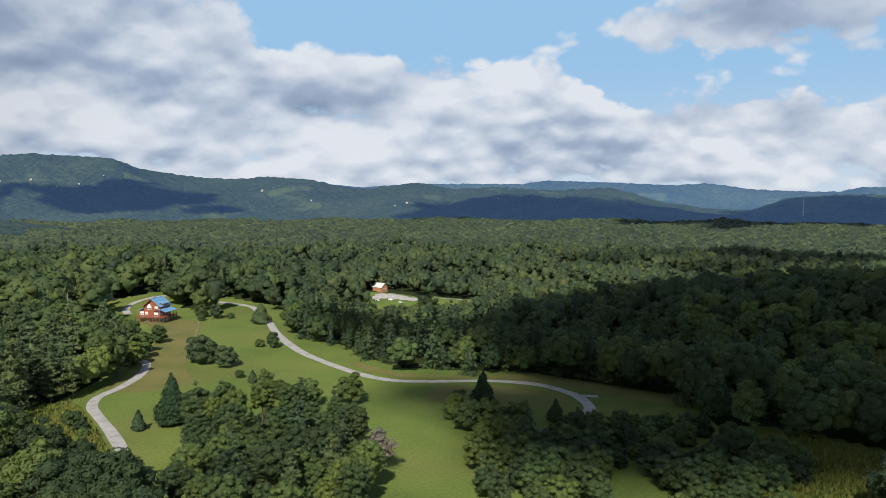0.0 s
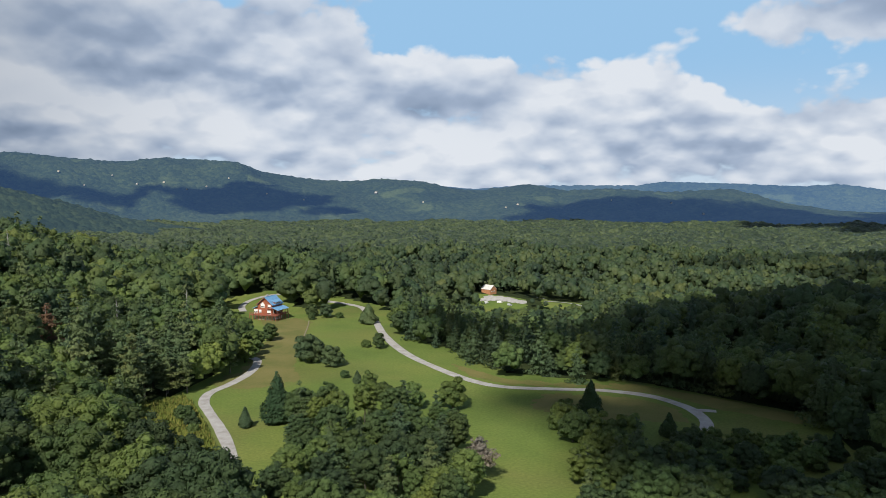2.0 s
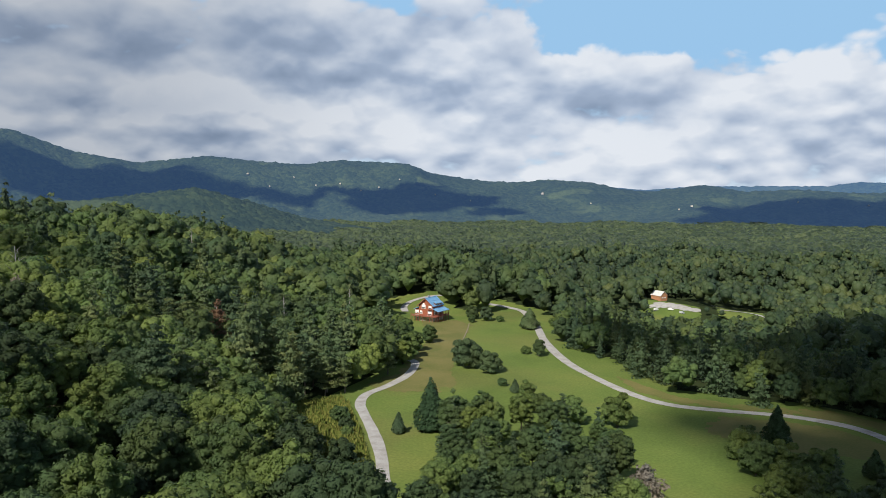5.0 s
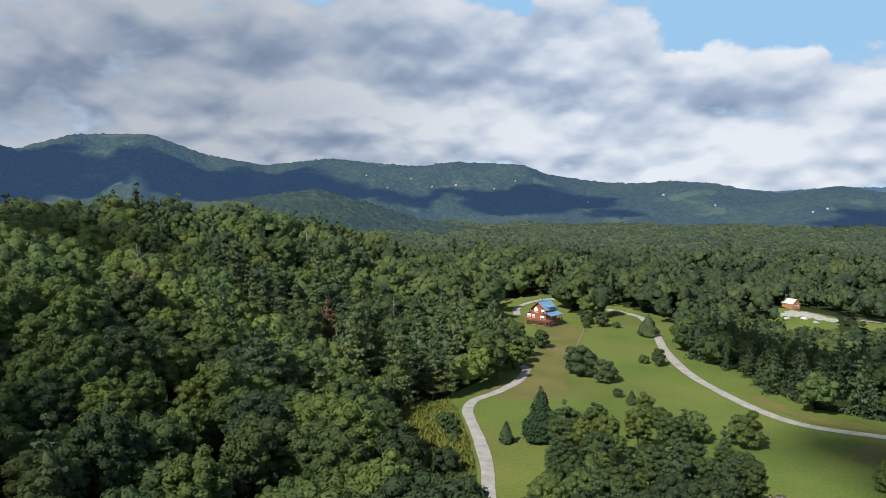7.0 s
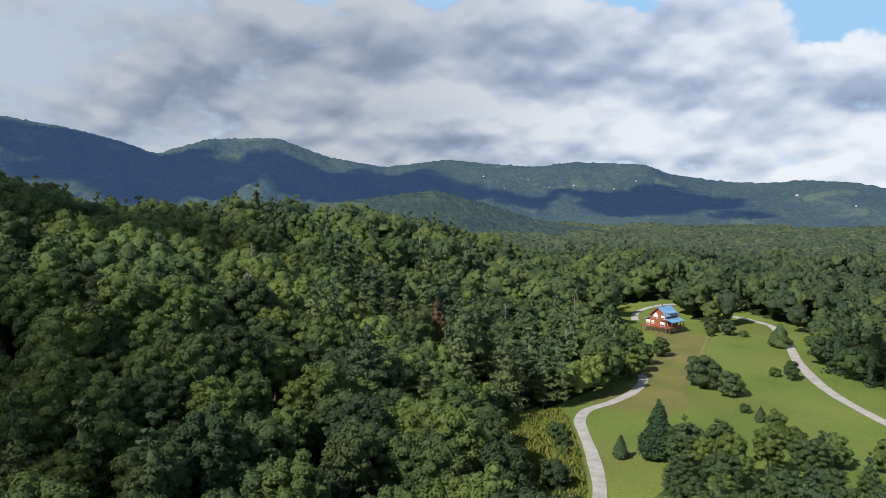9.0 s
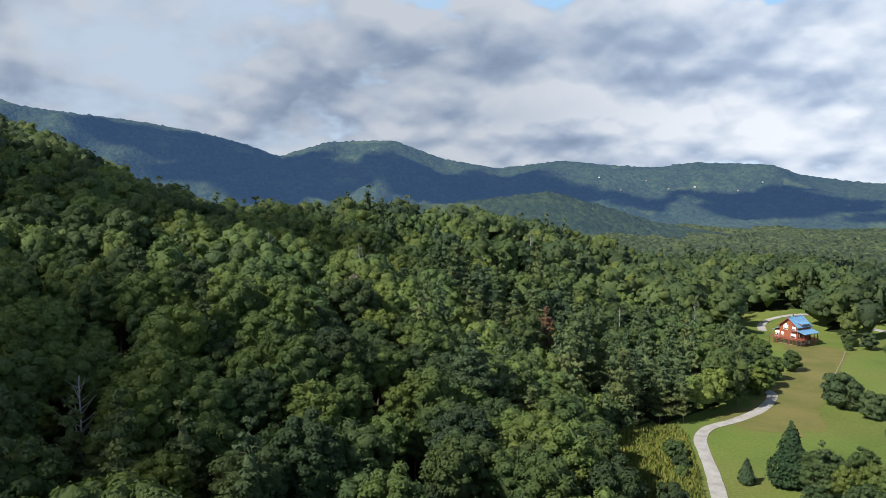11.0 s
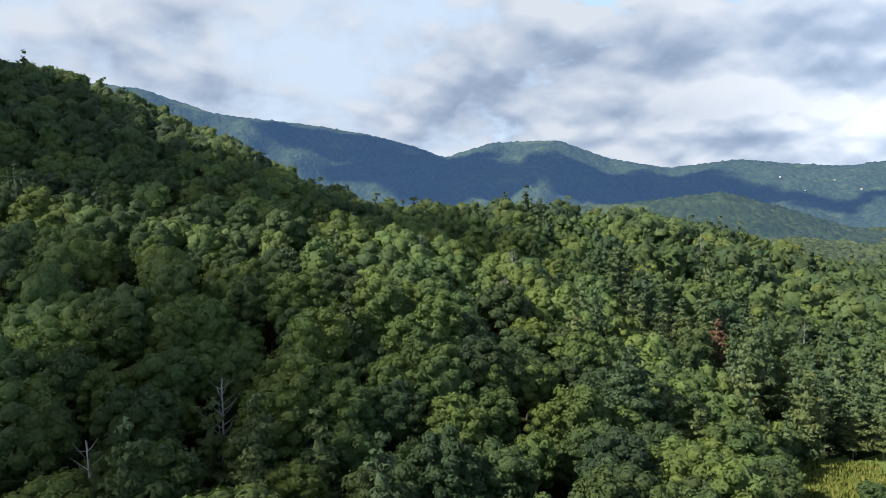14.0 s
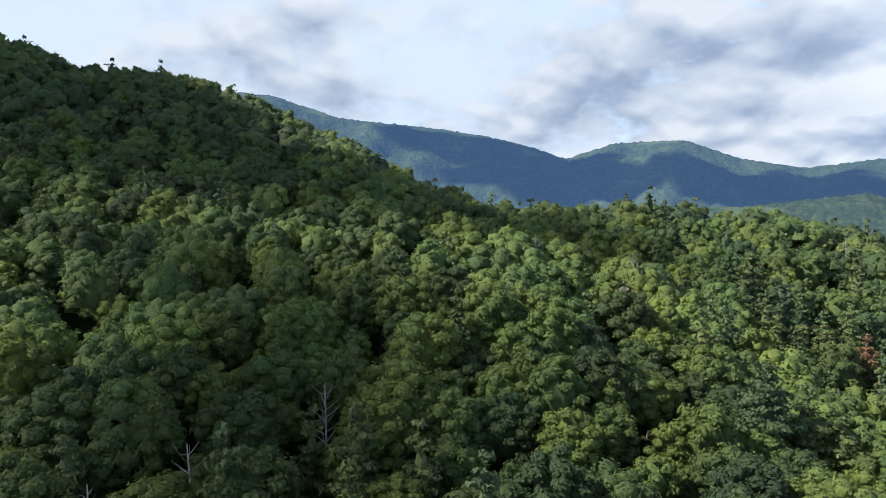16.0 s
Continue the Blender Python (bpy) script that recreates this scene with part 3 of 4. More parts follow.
DIMS = [(5.6, 11.8, 5.2), (6.4, 11.2, 5.6), (4.9, 12.8, 4.8), (6.0, 12.2, 5), (5.2, 10.8, 5.6), (4.6, 13, 4.6), (6.7, 12.2, 5.2)]
PINES = [(4.4, 15, 3.5), (3.6, 15.5, 3.5), (4.8, 14, 4)]


def species():
    near, mid, thin, far, last = [], [], [], [], []
    for k, d in enumerate(DIMS):
        cut = d[2] + 0.1 * d[1]
        near.append(("broadleaf_tree", "tall broadleaf tree with a dense rounded green crown", broad_crown(k, 2250, 0.25, ICO1, *d, 36), LEAF, limbs(k, d[2] + 0.62 * d[1], 0.3, 0.35, 8, 3.0, 0.35)))
        mid.append((upper(broad_crown(k + 30, 520, 0.32, ICO1, *d, 18), cut), LEAF))
        thin.append((upper(broad_crown(k + 45, 260, 0.4, ICO1, *d, 13), cut), LEAF))
        far.append((upper(broad_crown(k + 60, 80, 0.55, ICO1, *d, 7), cut), LEAF))
        last.append((upper(broad_crown(k + 90, 0, 0.9, ICO1, *d, 4), cut), LEAF))
    for k, d in enumerate(PINES):
        near.append(("pine_tree", "tall pine tree with layered upswept boughs", pine_crown(k, 2500, 0.34, *d), NEEDLE, limbs(k + 20, 0.93 * sum(d[1:]), 0.28, 0.3, 12, 3.4, 0.2)))
        mid.append((pine_crown(k + 30, 800, 0.44, *d), NEEDLE))
        thin.append((pine_crown(k + 45, 460, 0.52, *d), NEEDLE))
        far.append((pine_crown(k + 70, 170, 0.72, *d, 7), NEEDLE))
        last.append((pine_crown(k + 95, 60, 1.2, *d, 6), NEEDLE))
    return near, mid, thin, far, last


NEAR, MID, THIN, FAR, LAST = species()
GROVE = [(broad_crown(k + 130, 1300, 0.3, ICO1, *d), LEAF) for k, d in enumerate(DIMS)] + [(pine_crown(k + 130, 900, 0.48, *d), NEEDLE) for k, d in enumerate(PINES)]


def scatter(step, r0, r1, az0, az1, seed):
    rng = np.random.default_rng(seed)
    n = int(r1 / step) + 1
    gx, gy = np.meshgrid(np.arange(-n, n + 1) * step, np.arange(-n, n + 1) * step, indexing="ij")
    gx = gx + np.where(np.arange(2 * n + 1) % 2, 0.5, 0)[None, :] * step
    p = np.stack([gx, gy], -1).reshape(-1, 2) + (rng.random((gx.size, 2)) - 0.5) * step * 0.95
    r, az = np.hypot(p[:, 0], p[:, 1]), np.degrees(np.arctan2(-p[:, 0], p[:, 1]))
    return p[(r >= r0) & (r < r1) & (az > az0) & (az < az1)]


GROVES = [
    [(-66, 164), (-69, 182), (-61, 194), (-52, 199), (-40, 199), (-31, 193), (-25, 178), (-21, 160), (-16, 126), (-50, 122), (-61, 148)],
    [(1, 172), (4, 184), (14, 182), (24, 172), (29, 160), (24, 140), (6, 126), (2, 140)],
    [(14, 182), (21, 191), (34, 196), (48, 194), (57, 190), (60, 180), (46, 172), (30, 162), (22, 172)],
    [(36, 158), (50, 170), (68, 173), (74, 160), (60, 140), (38, 138)],
]
TONGUE = [(-54, 188), (-47, 191), (-41, 178), (-45, 168), (-53, 172)]
# Kept free of trees, drawn out towards the camera so farm and road show.
CLEARINGS = [(-76, 716, 28, 34), (-72, 684, 22, 24), (-12, 764, 34, 20), (-10, 722, 22, 22)]


def grove_at(x, y):
    """Tree height: lower in the groves, and cut down to open the camera's view of house and farm."""
    s = np.ones(np.shape(x))
    for poly, tall in zip(GROVES, (0.62, 0.6, 0.46, 0.6)):
        s = np.where(inside(x, y, poly), tall, s)
    x, y = np.asarray(x), np.asarray(y)
    return s * (1 - 0.3 * bell(x, y, -155, 312, 14)) * (1 - 0.62 * bell(x, y, -66, 640, 44, 54)) * (1 - 0.6 * bell(x, y, -12, 672, 26, 40)) * (1 - 0.3 * bell(x, y, -44, 455, 34, 62)) * (1 - 0.22 * bell(x, y, -32, 300, 24, 40))


def hidden_from_camera(p):
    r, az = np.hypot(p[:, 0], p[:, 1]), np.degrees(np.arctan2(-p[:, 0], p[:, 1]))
    # Limits by bearing, past which trees are out of the camera's sight.
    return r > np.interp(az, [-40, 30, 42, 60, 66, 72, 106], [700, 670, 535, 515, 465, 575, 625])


def pine_share(x, y):
    return 0.06 + 0.3 * bell(np.asarray(x), np.asarray(y), -158, 240, 48) + 0.75 * bell(np.asarray(x), np.asarray(y), -12, 285, 62)


def pick_kinds(rng, x, y):
    pine = rng.random(len(x)) < pine_share(x, y)
    return np.where(pine, rng.integers(7, 10, len(x)), rng.integers(0, 7, len(x)))


def forest():
    def open_ground(p, margin=True):
        m = inside(p[:, 0], p[:, 1], MEADOW)
        g = np.zeros(len(p), bool)
        for poly in GROVES:
            g |= inside(p[:, 0], p[:, 1], poly)
        g &= ~inside(p[:, 0], p[:, 1], TONGUE)
        ok = ~m | g
        for cx, cy, rx, ry in CLEARINGS:
            ok &= ((p[:, 0] - cx) / rx) ** 2 + ((p[:, 1] - cy) / ry) ** 2 > 1
        for line in (ROAD_WEST, ROAD_EAST):
            c = smooth_line(line, 4)
            ok &= np.min(np.hypot(p[:, None, 0] - c[None, :, 0], p[:, None, 1] - c[None, :, 1]), axis=1) > np.where(g, 2.0, 4.0)
        return ok
    rng = np.random.default_rng(4)
    near = scatter(7.6, 62, 360, -33, 104, 11)
    more = scatter(6.0, 120, 215, -24, 8, 15)
    more = more[inside(more[:, 0], more[:, 1], GROVES[1]) | inside(more[:, 0], more[:, 1], GROVES[2]) | inside(more[:, 0], more[:, 1], GROVES[3])]
    fill = scatter(6.2, 120, 215, 2, 26, 16)
    fill = fill[inside(fill[:, 0], fill[:, 1], GROVES[0])]
    near = near[~inside(near[:, 0], near[:, 1], GROVES[0])]
    more = np.concatenate([more, fill])
    near = np.concatenate([near[open_ground(near) & (rng.random(len(near)) > 0.08)], more[open_ground(more)]])
    order = np.argsort(np.where(inside(near[:, 0], near[:, 1], GROVES[0]), 0, np.hypot(near[:, 0] + 105, near[:, 1] - 95)))
    things, rest = near[order[:298]], near[order[298:]]
    low = inside(rest[:, 0], rest[:, 1], GROVES[1]) | inside(rest[:, 0], rest[:, 1], GROVES[2]) | inside(rest[:, 0], rest[:, 1], GROVES[3])
    unseen = (rest[:, 1] < 124) & (rest[:, 0] > -45)
    grove, rest = rest[low & ~unseen], rest[~low & ~unseen]
    pick = (bell(rest[:, 0], rest[:, 1], -158, 240, 48) > 0.45) & (rng.random(len(rest)) < 0.62)
    pines, rest = rest[pick][:48], np.concatenate([rest[~pick], rest[pick][48:]])
    close = np.hypot(rest[:, 0] + 20, rest[:, 1] - 45) < 235
    made = {}
    for x, y in np.concatenate([things, pines]):
        k = int(pick_kinds(rng, np.array([x]), np.array([y]))[0]) if bell(x, y, -158, 240, 48) < 0.45 else int(rng.integers(7, 10))
        m = pose(x, y, float(land(x, y)) - 0.2, rng.normal() * 2, rng.normal() * 2, rng.random() * 360)
        s = (0.7 + 0.5 * rng.random()) * float(grove_at(x, y))
        m = m @ Matrix.Diagonal((s, s, s * (0.92 + 0.16 * rng.random()), 1))
        if k not in made:
            name, label, crown, leaf, trunk = NEAR[k]
            made[k] = tree_thing(name, label, crown, leaf, trunk)
            made[k].matrix_basis = m
            made[k]["group"] = "forest trees"
        else:
            o = copy_thing(made[k], m)
            o.matrix_basis = m
    for name, label, pts, bank in (
            ("woods", "leafy grove of young trees between the meadow's lanes", grove, GROVE),
            ("woods", "dense mixed woodland of broadleaf trees and pines", rest[close], MID),
            ("woods", "dense mixed woodland of broadleaf trees and pines", rest[~close], THIN),
            ("woods", "wooded slopes beyond the meadow", (lambda q: q[open_ground(q) & ~hidden_from_camera(q)])(scatter(9.5, 360, 660, -33, 106, 12)), FAR),
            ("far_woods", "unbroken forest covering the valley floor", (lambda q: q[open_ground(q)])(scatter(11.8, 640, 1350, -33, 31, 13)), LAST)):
        z = land(pts[:, 0], pts[:, 1]) - 3.2 * near_meadow(pts[:, 0], pts[:, 1], 15.0)
        kinds = pick_kinds(rng, pts[:, 0], pts[:, 1])
        for mat in (LEAF, NEEDLE):
            vs, fs, ts, at = [], [], [], 0
            for k, ((v, f), m2) in enumerate(bank):
                if m2 is not mat:
                    continue
                sel = np.where(kinds == k)[0]
                if not len(sel):
                    continue
                ang, s = rng.random(len(sel)) * 6.283, 0.7 + 0.5 * rng.random(len(sel))
                s = s * grove_at(pts[sel, 0], pts[sel, 1])
                if bank is FAR:
                    s = s * 1.18
                if bank is LAST:
                    s = s * (1.05 + 0.5 * rng.random(len(sel)) ** 1.6)
                c, sn = np.cos(ang) * s, np.sin(ang) * s
                X = v[None, :, 0] * c[:, None] - v[None, :, 1] * sn[:, None] + pts[sel, 0][:, None]
                Y = v[None, :, 0] * sn[:, None] + v[None, :, 1] * c[:, None] + pts[sel, 1][:, None]
                Z = v[None, :, 2] * s[:, None] + z[sel][:, None]
                vs.append(np.stack([X, Y, Z], -1).reshape(-1, 3))
                fs.append((f[None] + (np.arange(len(sel)) * len(v))[:, None, None]).reshape(-1, 3) + at)
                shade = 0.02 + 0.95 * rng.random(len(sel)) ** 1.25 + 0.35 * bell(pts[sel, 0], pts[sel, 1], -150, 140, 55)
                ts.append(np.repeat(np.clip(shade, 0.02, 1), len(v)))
                at += len(sel) * len(v)
            own = {LEAF: SHADED_VALLEY_LEAF, NEEDLE: SHADED_VALLEY_NEEDLE}[mat] if bank is LAST else {LEAF: SLOPE_LEAF, NEEDLE: SLOPE_NEEDLE}[mat] if bank is FAR else mat
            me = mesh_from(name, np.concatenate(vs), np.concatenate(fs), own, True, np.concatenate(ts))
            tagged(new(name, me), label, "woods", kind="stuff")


forest()


def far_canopy():
    azs = np.radians(np.arange(-35, 46, 0.25))
    radii = np.arange(1280, 2650, 9.0)
    a, r = np.meshgrid(azs, radii, indexing="ij")
    rng = np.random.default_rng(8)
    x, y = -np.sin(a) * r, np.cos(a) * r
    z = land(x, y) + 7 + 9.5 * rng.random(x.shape) + 3 * wavy(x, y, 60, 4.0)
    z[:, 0] -= 14
    v = np.stack([x, y, z], -1).reshape(-1, 3)
    me = mesh_from("far_canopy", v, grid_faces(len(azs), len(radii)), CANOPY, False)
    tagged(new("far_canopy", me), "continuous green canopy of the distant valley forest", "woods", kind="stuff")


far_canopy()

# ---------------------------------------------------------------- things on the meadow


def standing(root, x, y, turn=0.0, scale=1.0, tall=1.0, sink=0.1):
    m = pose(x, y, float(land(x, y)) - sink, 0, 0, turn) @ Matrix.Diagonal((scale, scale, scale * tall, 1))
    return m


def meadow_trees():
    rng = np.random.default_rng(21)
    # kind, x, y, height, width, label
    for k, (kind, x, y, h, w, label) in enumerate((
            ("broad", -93, 258, 11.5, 14.0, "wide dark green rounded tree at the edge of the dry meadow"),
            ("broad", -83, 253, 8.5, 9.5, "low bushy green tree beside a wide rounded one"),
            ("cone", -76.4, 189, 14.0, 7.0, "tall dark conical cedar beside the grove"),
            ("broad", -70.5, 196, 8.0, 6.5, "leafy green tree at the head of the grove"),
            ("cone", -82.8, 183.6, 5.4, 2.8, "small lone conifer on the mown grass beside the lane"),
            ("broad", -75.5, 284.5, 7.2, 6.4, "small rounded tree beside the gravel lane"),
            ("broad", -81, 286, 3.6, 4.4, "low round shrub in the open meadow"),
            ("cone", -94.6, 337, 9.6, 7.2, "broad conical green tree at the lane's bend"),
            ("broad", -86, 346, 5.0, 6.0, "light green rounded shrub beside the lane"),
            ("broad", -127, 352, 8.0, 7.5, "pale green rounded tree near the log house"),
            ("broad", -119, 349, 8.5, 7.5, "dark green bushy tree near the log house"),
            ("broad", -124, 343, 4.2, 4.0, "small dark shrub below the log house"),
            ("broad", -112.6, 350, 3.0, 4.6, "low round shrub on the mown slope"),
            ("broad", -118, 263, 11, 9.0, "leafy green tree at the wood's edge above the lane"),
            ("broad", -121, 274, 10, 8.5, "rounded green tree at the wood's edge"),
            ("broad", -131, 285, 11, 9.5, "bushy green tree at the wood's edge"),
            ("broad", -137, 300, 9.0, 9.0, "low green tree at the wood's edge below the house"),
            ("broad", -149, 317, 7.0, 8.0, "low leafy tree below the log house"),
            ("broad", -160, 328, 8.5, 8.5, "leafy tree at the wood's edge beside the log house"),
            ("broad", -115, 253, 11, 9.0, "leafy green tree overhanging the lane"),
            ("broad", -122, 291, 8.5, 7.5, "bushy green tree leaning out from the wood's edge"),
            ("cone", 3.3, 211, 9.8, 5.4, "dark upright conifer above the lower grove"),
            ("broad", -4, 197, 8.5, 8.5, "leafy green tree at the lower grove's corner"),
            ("broad", -3, 203, 7.5, 7.0, "leafy green tree beside a dark conifer"),
            ("broad", 4, 191, 8.5, 9.0, "rounded green tree in the lower grove"),
            ("broad", 9, 186, 8.0, 8.0, "bushy green tree at the lower grove's edge"),
            ("broad", -1, 188, 9.5, 9.0, "rounded green tree in the lower grove"),
            ("broad", 12, 189, 9.0, 9.0, "leafy green tree in the lower grove"),
            ("broad", -61, 222, 8.0, 6.0, "slender green tree at the top of the grove"),
            ("cone", -68, 232, 4.0, 2.4, "young conifer in rough grass above the grove"),
            ("broad", -55, 214, 6.5, 8.0, "spreading green tree at the top of the grove"),
            ("broad", -45, 208, 9.0, 8.5, "shaggy green tree at the top of the grove"),
            ("broad", -34, 210, 10.5, 9.5, "grey-green spreading tree at the grove's corner"),
            ("broad", -74, 238, 3.0, 3.5, "small shrub in rough grass above the grove"),
            ("broad", -101, 186, 5.0, 6.5, "bushy green sapling in the tall grass"),
            ("broad", -96, 181, 3.6, 5.0, "leafy shrub in the tall grass beside the lane"),
            ("broad", -93, 176, 3.0, 4.0, "leafy low shrub in the tall grass"),
            ("broad", -84, 158, 7.0, 7.5, "rounded green tree in the tall grass"),
            ("broad", 27, 190, 5.5, 6.0, "leafy shrub crowding the lower lane"), ("broad", 38, 192, 5.0, 6.0, "leafy shrub crowding the lower lane"), ("cone", 22, 196, 6.2, 3.6, "young dark conifer beside the lower lane"),
            ("broad", 30, 182, 6.5, 6.5, "leafy tree hiding the lower lane"), ("broad", 44, 186, 6.0, 6.0, "leafy shrub at the field's edge"), ("broad", 50, 178, 7.5, 7.0, "rounded tree at the field's edge"),
            ("broad", 36, 176, 7.5, 7.5, "leafy tree hiding the lower lane"), ("cone", 57, 186, 6.5, 4.0, "young dark conifer at the field's edge"), ("broad", 62, 182, 6.0, 6.0, "leafy shrub at the field's edge"))):
        if kind == "broad":
            n = int(900 + 24 * h * w)
            crown = broad_crown(200 + k, n, 0.3, ICO1, w * 0.42, h * 0.95, -h * 0.05, 17)
            trunk, leaf, name = limbs(k, h * 0.7, 0.035 * h, 0.25, 5, w * 0.3), NEEDLE if k in (0, 1, 10) else LEAF, "tree" if h > 4.5 else "shrub"
        else:
            n = int(700 + 26 * h * w)
            crown = cone_crown(200 + k, n, 0.34, w * 0.5, h * 0.95, 0.3)
            trunk, leaf, name = limbs(k, h * 0.9, 0.025 * h, 0.2, 4, 0.6), CEDAR if h > 6 and "conical green" not in label else NEEDLE, "conifer"
        root = tree_thing(name, label, crown, leaf, trunk)
        root.matrix_basis = standing(root, x, y, rng.random() * 360)


meadow_trees()


def dead_trees():
    """Bleached skeletons standing among the woods, and two withered crowns."""
    for k, (az, r, h, label) in enumerate(((49.0, 238, 21, "tall leafless dead tree with bleached limbs"), (54.9, 240, 19, "leafless grey dead tree with tangled limbs"),
                                           (61.9, 150, 17, "bare grey dead tree among green crowns"), (66.5, 128, 19, "pale bare snag among green crowns"),
                                           (28.5, 320, 21, "slim bleached dead snag above the canopy"), (39.5, 370, 21, "slim bleached dead snag above the canopy"),
                                           (33.0, 300, 19, "slim bleached dead snag above the canopy"), (70.0, 118, 19, "pale bare snag among green crowns"))):
        p = bearing(az, r)
        root = tree_thing("dead_tree", label, None, None, limbs(300 + k, h, 0.32, 0.35, 22, 5.5 if k < 4 else 2.0, 0.8), DEAD)
        root.matrix_basis = standing(root, p.x, p.y, k * 70)
    for k, (az, r, h, label) in enumerate(((37.1, 252, 21, "withered reddish-brown pine among green trees"), (48.7, 212, 20, "withered grey-brown tree crown in the woods"),
                                           (7.0, 160, 9, "withered grey pine at the foot of the grove"))):
        p = bearing(az, r)
        root = tree_thing("withered_tree", label, pine_crown(310 + k, 1500, 0.3, 3.4, h * 0.5, h * 0.48), GREY_LEAF if k else BROWN_LEAF, limbs(320 + k, h, 0.25, 0.3, 16, 3.6, 0.3), DEAD)
        root.matrix_basis = standing(root, p.x, p.y, k * 70)
    p = bearing(40.2, 186)
    root = tree_thing("pine_tree", "tall pale-trunked pine with layered boughs above the woods", pine_crown(77, 3600, 0.36, 5.2, 11, 13), NEEDLE, limbs(78, 24, 0.36, 0.45, 14, 3.6, 0.2), DEAD)
    root.matrix_basis = standing(root, p.x, p.y)
    for az, r, k in ((35.2, 250, 1), (34.6, 238, 2), (41.5, 262, 3)):
        p = bearing(az, r)
        root = tree_thing("pine_tree", "tall pine with wide layered upswept boughs", pine_crown(80 + k, 2400, 0.42, 6.0, 17, 7, 8), NEEDLE, limbs(84 + k, 24, 0.34, 0.3, 14, 4.5, 0.2))
        root.matrix_basis = standing(root, p.x, p.y)


dead_trees()

# ---------------------------------------------------------------- dry grass, tall grass


def patch(name, poly, mat, lift, label, step=0.8):
    xs = np.arange(min(p[0] for p in poly), max(p[0] for p in poly) + step, step)
    ys = np.arange(min(p[1] for p in poly), max(p[1] for p in poly) + step, step)
    gx, gy = np.meshgrid(xs, ys, indexing="ij")
    wob = 2.2 * wavy(gx[:-1, :-1], gy[:-1, :-1], 9.0, lift)
    keep = inside(gx[:-1, :-1] + wob, gy[:-1, :-1] - wob, poly).ravel()
    f = grid_faces(len(xs), len(ys))[keep]
    used, back = np.unique(f, return_inverse=True)
    v = np.stack([gx, gy, land(gx, gy) + lift], -1).reshape(-1, 3)[used]
    tagged(new(name, mesh_from(name, v, back.reshape(f.shape), mat, True)), label, "grass", kind="structure")


def hay_build(n):
    pos = place(n)
    a, b = n.noise(pos, 0.06, 4.0, 0.6, 0.5), n.noise(pos, 1.4, 5.0)
    col = n.ramp(n.math("ADD", n.math("MULTIPLY", a, 0.7), n.math("MULTIPLY", b, 0.3)), (0.3, (0.095, 0.118, 0.032)), (0.5, (0.15, 0.145, 0.05)), (0.7, (0.195, 0.168, 0.065)))
    return surface(n, col, 0.9, b, 0.5, 0.1, spec=0.1)


HAY = material("dry_mown_grass", hay_build)
DRY = [(-114, 222), (-111, 240), (-116, 258), (-126, 300), (-146, 334), (-134, 346), (-122, 336), (-113, 305), (-103, 276), (-97, 250), (-88, 235), (-90, 224), (-103, 218)]
patch("dry_grass", [(-14, 214), (-10, 231), (6, 232), (19, 228), (27, 220), (28, 209), (10, 205)], HAY, 0.05, "dry olive-brown mown grass inside the lane's bend")
patch("dry_grass", [(-46, 266), (-24, 246), (0, 243), (16, 247), (40, 237), (60, 222), (56, 212), (38, 222), (26, 234), (8, 240), (-8, 239), (-22, 239), (-34, 246)], HAY, 0.06, "dry brownish verge beyond the gravel lane")
patch("dry_grass", DRY, HAY, 0.05, "dry brownish mown grass below the log house")


def weed_build(n):
    pos = place(n)
    tint = n.add("ShaderNodeAttribute", attribute_name="tint").outputs["Fac"]
    col = n.ramp(n.math("ADD", n.math("MULTIPLY", tint, 0.6), n.math("MULTIPLY", n.noise(pos, 0.08, 3.0), 0.5)), (0.2, (0.075, 0.11, 0.022)), (0.5, (0.125, 0.15, 0.032)), (0.85, (0.19, 0.185, 0.05)))
    return surface(n, col, 0.85, spec=0.1)


WEED = material("tall_rank_grass", weed_build)


def tufts(name, poly, count, height, label, seed):
    rng = np.random.default_rng(seed)
    x0, x1 = min(p[0] for p in poly), max(p[0] for p in poly)
    y0, y1 = min(p[1] for p in poly), max(p[1] for p in poly)
    p = rng.random((count * 4, 2)) * (x1 - x0, y1 - y0) + (x0, y0)
    p = p[inside(p[:, 0], p[:, 1], poly)][:count]
    n = len(p)
    z = land(p[:, 0], p[:, 1]) + 0.2
    ang, lean = rng.random(n) * 6.283, rng.normal(size=(n, 2)) * 0.35
    hh, w = height * (0.6 + 0.7 * rng.random(n)), 0.22 + 0.2 * rng.random(n)
    dx, dy = np.cos(ang) * w, np.sin(ang) * w
    tri = np.stack([np.stack([p[:, 0] - dx, p[:, 1] - dy, z], -1), np.stack([p[:, 0] + dx, p[:, 1] + dy, z], -1), np.stack([p[:, 0] + lean[:, 0], p[:, 1] + lean[:, 1], z + hh], -1)], 1)
    me = mesh_from(name, tri.reshape(-1, 3), np.arange(3 * n).reshape(n, 3), WEED, False, np.repeat(rng.random(n), 3))
    tagged(new(name, me), label, "grass", kind="stuff")


WILD = [(-62, 112), (-96, 152), (-116, 174), (-119, 196), (-113, 207), (-107, 201), (-101, 193), (-92, 181), (-82, 166), (-73, 151), (-60, 130)]
FIELD = [(44, 150), (60, 168), (66, 184), (76, 187), (84, 182), (92, 172), (104, 150), (60, 118), (40, 130)]
tufts("tall_grass", WILD, 16000, 1.1, "tall yellowing rank grass between woods and lane", 31)
tufts("tall_grass", FIELD, 14000, 1.0, "rough green field of tall grass", 32)

